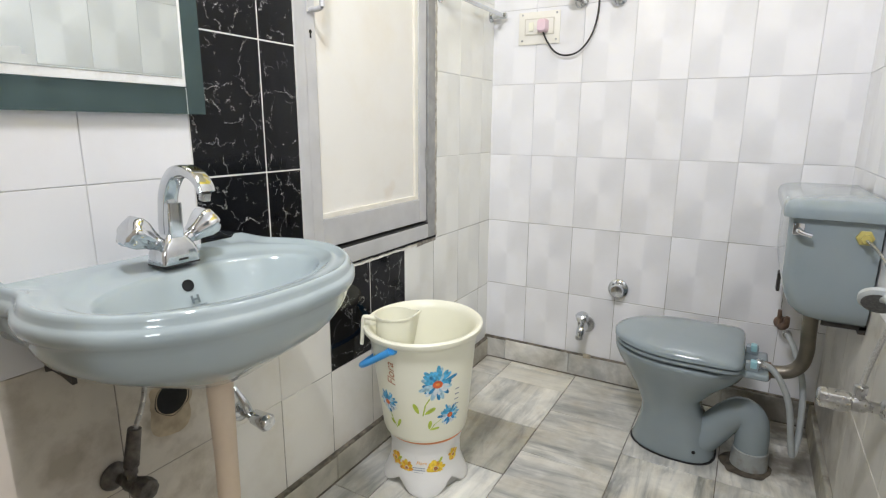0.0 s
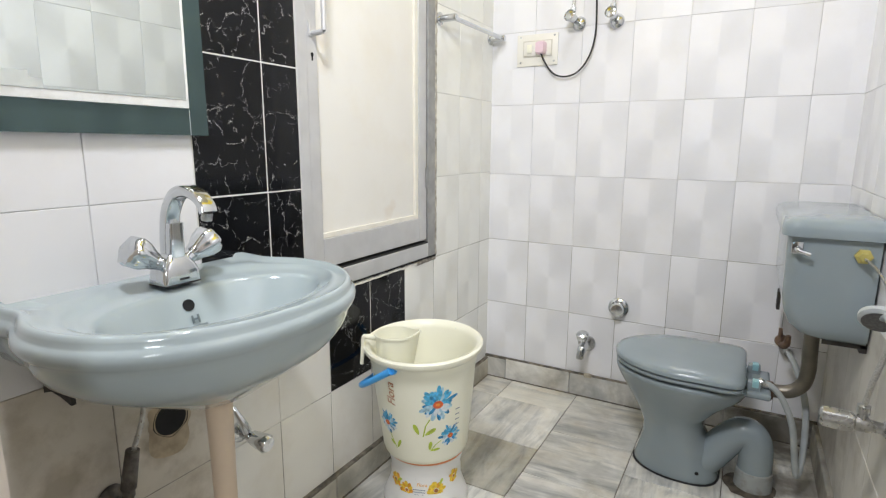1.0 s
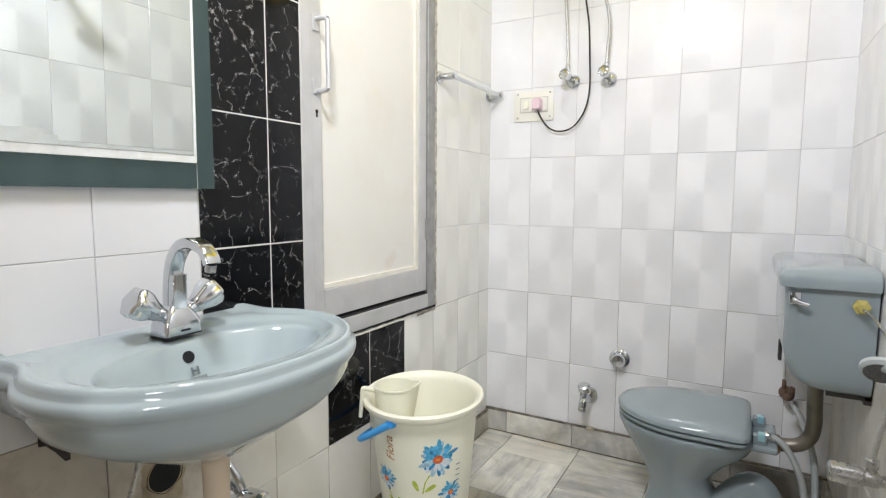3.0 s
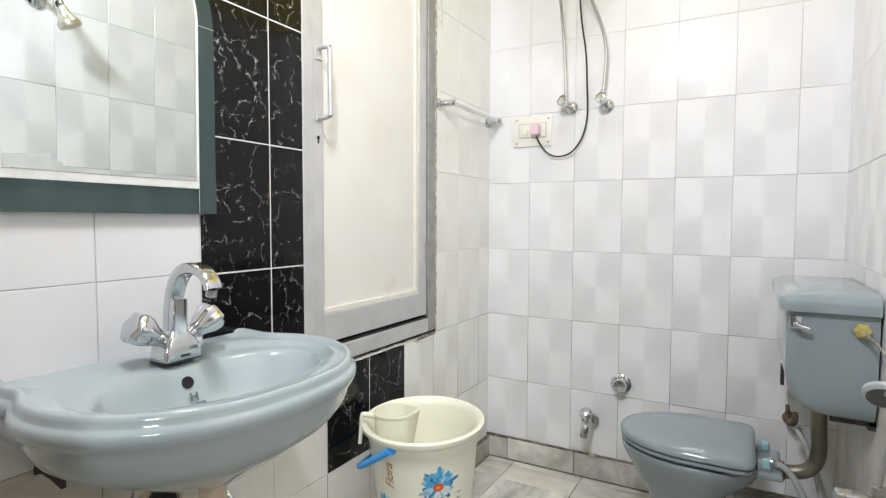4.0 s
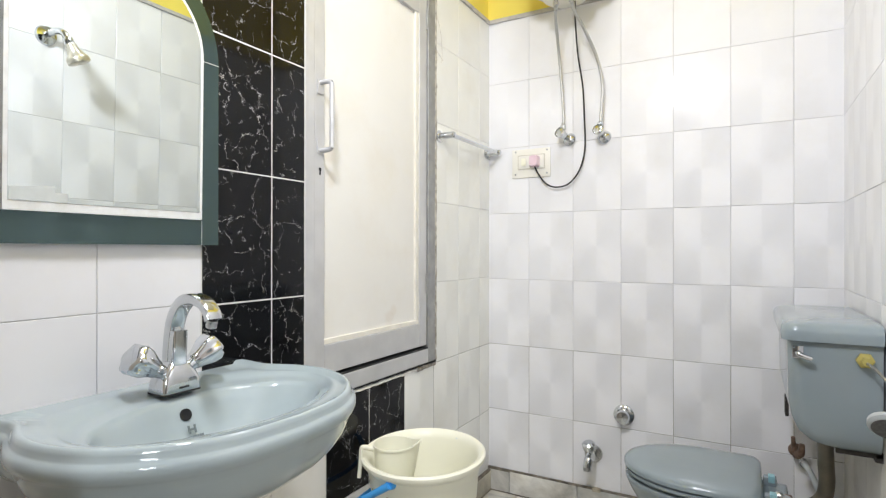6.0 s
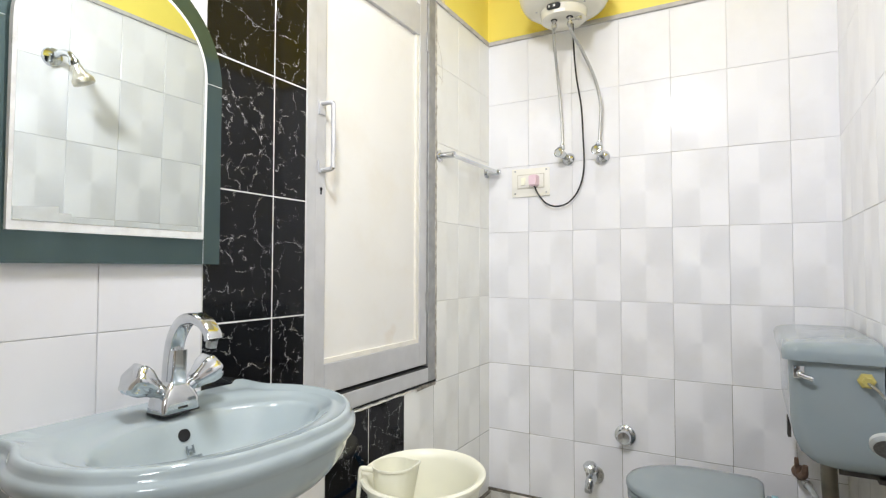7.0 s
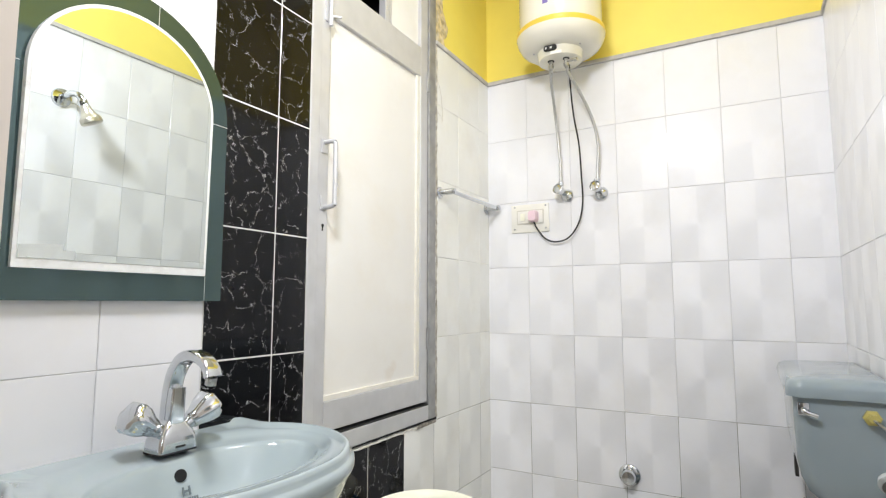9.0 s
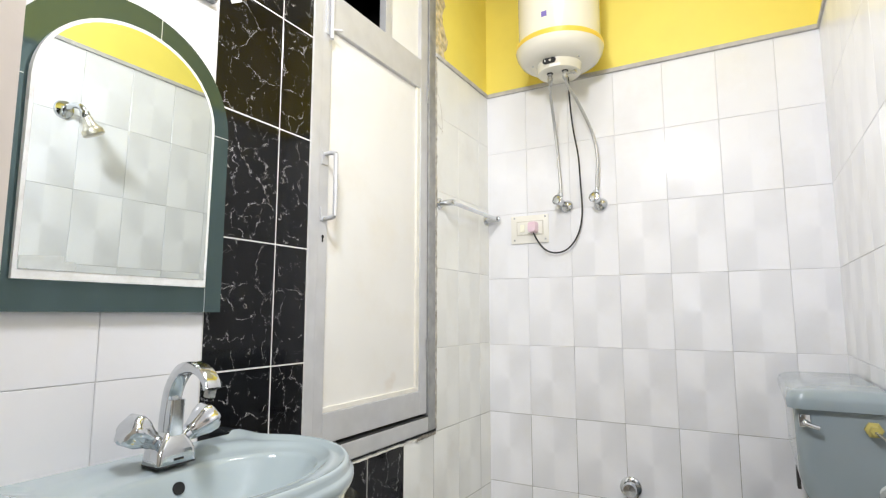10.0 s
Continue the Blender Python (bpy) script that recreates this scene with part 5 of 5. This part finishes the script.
part("handle", tube([hd * 0.058 + Vector((0, 0, 0.108)), hd * 0.085 + Vector((0, 0, 0.114)), hd * 0.093 + Vector((0, 0, 0.11)), hd * 0.096 + Vector((0, 0, 0.075)), hd * 0.1 + Vector((0, 0, 0.03))], [0.0085, 0.0075, 0.0065, 0.006, 0.0055], 12), M_PLAST, mug)

# ---- crumbling plaster and paint by the shaft door ----
plaster = thing("broken_plaster", "crumbled grey plaster under and beside the shaft door", "plaster", (0, 0, 0), kind="structure")
M_CEM = mat("broken_cement", (0.5, 0.47, 0.42), 0.9, var=0.4, scale=60, bump=0.6, bscale=150)


def crumb_strip(name, line, half_w, depth, material):
    """A ragged band of filler along a line in the wall's plane."""
    bm = bmesh.new()
    n = 140
    rows = []
    for i in range(n + 1):
        t = i / n
        y = line[0][0] + (line[1][0] - line[0][0]) * t
        z = line[0][1] + (line[1][1] - line[0][1]) * t
        dy, dz = line[1][0] - line[0][0], line[1][1] - line[0][1]
        L = math.hypot(dy, dz)
        py, pz = -dz / L, dy / L
        a = half_w * (1 + 0.9 * noise.noise(Vector((y * 35, z * 35, 1))))
        b = half_w * (1 + 0.9 * noise.noise(Vector((y * 35, z * 35, 7))))
        d = depth * (1 + 0.5 * noise.noise(Vector((y * 60, z * 60, 3))))
        rows.append([bm.verts.new((0.0005, y + py * a, z + pz * a)), bm.verts.new((d, y + py * a * 0.6, z + pz * a * 0.6)), bm.verts.new((d, y - py * b * 0.6, z - pz * b * 0.6)), bm.verts.new((0.0005, y - py * b, z - pz * b))])
    for p, q in zip(rows, rows[1:]):
        for k in range(3):
            bm.faces.new((p[k], p[k + 1], q[k + 1], q[k]))
    return part(name, bm, material, plaster)


crumb_strip("sill_filler", ((DOOR_Y0, DOOR_Z0 - 0.013), (DOOR_Y1 + 0.01, DOOR_Z0 - 0.013)), 0.005, 0.006, mat("pale_filler", (0.72, 0.7, 0.64), 0.85, var=0.2, scale=50, bump=0.5))
# raised dark band that draws the shadowed gap below the door frame
crumb_strip("frame_gap_shade", ((DOOR_Y0, DOOR_Z0 - 0.003), (DOOR_Y1 + 0.004, DOOR_Z0 - 0.003)), 0.0045, 0.007, M_DARK)
crumb_strip("corner_crumbs", ((-0.64, DOOR_Z0 - 0.016), (-0.505, DOOR_Z0 - 0.012)), 0.009, 0.0075, mat("dark_crumbs", (0.3, 0.27, 0.23), 0.9, var=0.6, scale=70, bump=0.7, bscale=150))
crumb_strip("jamb_filler", ((DOOR_Y1 + 0.007, DOOR_Z0), (DOOR_Y1 + 0.007, 2.18)), 0.0085, 0.0058, mat("jamb_cement", (0.42, 0.39, 0.33), 0.85, var=0.45, scale=45, bump=0.6, stain=(0.66, 0.63, 0.56), amount=0.8, sscale=22))
M_PEEL = mat("peeled_wall", (0.6, 0.49, 0.26), 0.85, var=0.5, scale=38, stain=(0.62, 0.6, 0.54), amount=0.9, sscale=30, bump=0.6, bscale=90)
bm = bmesh.new()
left_edge, right_edge = [], []
for i in range(41):
    z = TILE_TOP + 0.014 + i / 40 * 0.5
    w = 0.085 + 0.05 * noise.noise(Vector((z * 9, 0, 5))) + 0.02 * noise.noise(Vector((z * 33, 0, 8)))
    left_edge.append(bm.verts.new((-0.0015, DOOR_Y1 + 0.002, z)))
    right_edge.append(bm.verts.new((-0.0015, DOOR_Y1 + 0.002 + max(0.01, w), z)))
for i in range(40):
    bm.faces.new((left_edge[i], right_edge[i], right_edge[i + 1], left_edge[i + 1]))
part("peeled_patch", bm, M_PEEL, plaster, "brown patch of peeled yellow paint")
crack = crumb_strip("skirting_patch", ((-1.75, 0.103), (-0.9, 0.1)), 0.006, 0.005, M_CEM)
crumb = part("cement_patch", box(0.486, -0.023, 0.11, 0.52, -0.004, 0.126, 0.003), mat("yellowed_cement", (0.42, 0.37, 0.28), 0.85, var=0.3, scale=60, bump=0.5), plaster)
bm = tube([(0.0045, -0.49, 2.03), (0.0045, -0.465, 1.98), (0.0045, -0.452, 1.91), (0.0045, -0.455, 1.86)], 0.0009, 6)
tube([(0.0045, -0.5, 1.9), (0.0045, -0.47, 1.885), (0.0045, -0.445, 1.872)], 0.0008, 6, bm=bm)
part("crack", bm, M_CEM, plaster, "hairline crack in the tile")

# ---- tiles, slabs and skirting ----
def tile_mesh(x0, z0, x1, z1, material, gap, thick=0.004):
    """A tile in its own x, z plane with its face to -y and eased edges; its origin is the middle of the uncut tile."""
    bm = bmesh.new()
    e, g = 0.0012, gap / 2
    x0, z0, x1, z1 = x0 + g, z0 + g, x1 - g, z1 - g
    rings = [[(a, y, c) for a, c in ((x0 + d, z0 + d), (x1 - d, z0 + d), (x1 - d, z1 - d), (x0 + d, z1 - d))] for y, d in ((0, 0), (-thick + e, 0), (-thick, e))]
    loft(rings, bm)
    me = bpy.data.meshes.new("tile")
    bmesh.ops.recalc_face_normals(bm, faces=bm.faces)
    bm.to_mesh(me)
    bm.free()
    me.materials.append(material)
    return me


MESHES = {}


def put_tile(wall, at, turn, box4, material, gap=0.0009):
    key = tuple(round(a, 3) for a in box4) + (material.name, gap)
    if key not in MESHES:
        MESHES[key] = tile_mesh(*box4, material, gap)
    ob = new("tile", MESHES[key])
    ob.matrix_basis = pose(*at, rx=random.uniform(-0.1, 0.1), rz=turn + random.uniform(-0.1, 0.1))
    ob.parent = wall
    return ob


SK, SK_L = 0.118, 0.106


def spans(lo, hi, marks):
    m = [lo] + [a for a in sorted(marks) if lo + 0.004 < a < hi - 0.004] + [hi]
    return list(zip(m, m[1:]))


def whole(a, b, marks):
    """Middle of the uncut tile that the piece from a to b belongs to."""
    m = (a + b) / 2
    for p, q in zip(marks, marks[1:]):
        if p <= m <= q:
            return (p + q) / 2
    return m


ROWS_B = [0.09 + 0.3 * k for k in range(9)]
COLS_B = [0.2 * k for k in range(8)]
for za, zb in spans(SK, TILE_TOP, ROWS_B):
    for xa, xb in spans(0, W, COLS_B):
        cx, cz = whole(xa, xb, COLS_B), whole(za, zb, ROWS_B)
        put_tile(wall_back, (cx, 0, cz), 0, (xa - cx, za - cz, xb - cx, zb - cz), M_TILE)
ROWS_L = [0.069 + 0.31 * k for k in range(9)]
ROWS_W = [0.075 + 0.31 * k for k in range(9)]
COLS_L = [-2.16, -1.955, -1.75] + [-1.53 + 0.2032 * k for k in range(0, 8)] + [0.08]
for rows, (za, zb) in [(ROWS_L, p) for p in spans(SK_L, TILE_TOP, ROWS_L)] + [(ROWS_W, p) for p in spans(SK_L, TILE_TOP, ROWS_W)]:
    for ya, yb in spans(NEAR, 0, COLS_L + ([DOOR_Y0, DOOR_Y1] if zb > DOOR_Z0 else [])):
        mid = (ya + yb) / 2
        if (mid < -1.53) != (rows is ROWS_W):
            continue
        top = zb
        if DOOR_Y0 < mid < DOOR_Y1:
            if za > DOOR_Z0 - 0.05:
                continue
            top = min(zb, DOOR_Z0 - 0.012)
        black = (-1.535 < mid < -1.2 and za > 0.65) or (-1.13 < mid < -0.715 and 0.35 < za < 0.5)
        cy, cz = whole(ya, yb, COLS_L), whole(za, zb, rows)
        # low tiles under the basin take the stained material with shade in its colour
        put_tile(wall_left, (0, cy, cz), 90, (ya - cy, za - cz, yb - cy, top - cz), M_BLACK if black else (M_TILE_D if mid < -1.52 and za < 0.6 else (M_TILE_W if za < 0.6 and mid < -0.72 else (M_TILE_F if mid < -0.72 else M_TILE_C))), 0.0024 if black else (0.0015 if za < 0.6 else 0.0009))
COLS_R = [-0.2 * k for k in range(12)][::-1]
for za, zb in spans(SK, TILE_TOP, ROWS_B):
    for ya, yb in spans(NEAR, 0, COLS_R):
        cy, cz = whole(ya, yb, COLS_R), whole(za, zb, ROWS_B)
        # lowest rows get the tile that carries shade in its colour
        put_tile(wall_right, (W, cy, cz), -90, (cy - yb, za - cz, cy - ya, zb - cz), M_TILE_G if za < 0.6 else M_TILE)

# white joints filled flush between the black tiles
bm = box(0.0, -1.53, 0.69, 0.0034, -1.21, TILE_TOP - 0.01)
box(0.0, -1.123, 0.38, 0.0034, -0.719, 0.687, bm=bm)
part("white_joints", bm, M_GROUT_W, wall_left, smooth=False)

# skirting stones
def skirting(x0, y0, x1, y1, wall, stone=None, top=SK):
    part("skirting_stone", box(x0, y0, FLOOR - 0.002, x1, y1, top - random.uniform(0.0, 0.006), 0.003, seg=1), stone or M_SKIRT, wall, smooth=False)


for a, b in ((0.012, 0.11), (0.112, 0.42), (0.422, 0.735), (0.737, 1.04), (1.042, W - 0.012)):
    skirting(a, -0.018, b, 0.0, wall_back)
for a, b in spans(NEAR, 0, [-1.75, -1.44, -1.13, -0.82, -0.5, -0.2]):
    skirting(0.0, a + 0.001, 0.02, b - 0.001, wall_left, M_SKIRT_SIDE, SK_L)
    skirting(W - 0.018, a + 0.001, W, b - 0.001, wall_right, M_SKIRT_SIDE)

# floor slabs
SLABS = [-0.2, -0.53, -0.84, -1.15, -1.46, -1.77]
SLABS_SHIFTED = [-0.37, -0.685, -1.0, -1.31, -1.62, -1.93]
for xa, xb in spans(0.0, W, [0.15, 0.46, 0.766, 1.06]):
    middle = 0.4 < xa < 0.7
    for ya, yb in spans(NEAR - 0.2, -0.018, SLABS_SHIFTED if middle else SLABS):
        g = 0.0014
        stone = M_FLOOR if middle or ya > -0.21 else M_FLOOR_Y
        if 0.7 < xa < 0.9 and ya < -0.53:
            stone = M_FLOOR_STREAK
        if 0.1 < xa < 0.2:
            stone = M_FLOOR_PALE if ya > -0.21 else (M_FLOOR_BROWN if -0.85 < ya < -0.83 else M_FLOOR_Y)
        parts = [(ya, yb)]
        if 0.1 < xa < 0.2 and ya > -0.21:
            parts = [(ya, -0.06), (-0.06, yb)]
        for p, q in parts:
            part("slab", box(xa + g, p + g, FLOOR - 0.012, xb - g, q - g, FLOOR - random.uniform(0, 0.0012), 0.001, seg=1), M_FLOOR if p > -0.1 else stone, floor, smooth=False)

# dirt-filled joints low on the walls, and the mouldy line along the skirting's foot and top
M_DIRT = mat("dirty_joint", (0.26, 0.24, 0.2), 0.9, var=0.5, scale=30, bump=0.4)
part("dirty_joints", box(0.0, -0.0032, SK, W, 0.0, 0.692), M_DIRT, wall_back, smooth=False)
part("dirty_joints", box(0.0, NEAR, SK_L, 0.0032, -1.535, 0.69), M_DIRT, wall_left, smooth=False)
part("dirty_joints", box(0.0, -1.208, SK_L, 0.0032, -1.125, 0.69), M_DIRT, wall_left, smooth=False)
part("dirty_joints", box(0.0, -0.717, SK_L, 0.0032, 0.0, 0.69), M_DIRT, wall_left, smooth=False)
part("dirty_joints", box(0.0, -1.535, SK_L, 0.0032, -0.717, 0.378), M_DIRT, wall_left, smooth=False)
M_MOULD = mat("mouldy_joint", (0.16, 0.14, 0.11), 0.9, var=0.7, scale=35, bump=0.5)
part("joint", box(0.0, -0.0165, SK - 0.007, W, 0.0, SK + 0.0035), M_MOULD, wall_back, smooth=False)
part("joint", box(0.0, NEAR, SK_L - 0.007, 0.0185, 0.0, SK_L + 0.003), M_MOULD, wall_left, smooth=False)

part("joint", box(0.012, -0.022, FLOOR, W, -0.016, FLOOR + 0.004), M_MOULD, wall_back, smooth=False)
part("joint", box(0.016, NEAR, FLOOR, 0.024, -0.018, FLOOR + 0.004), M_MOULD, wall_left, smooth=False)
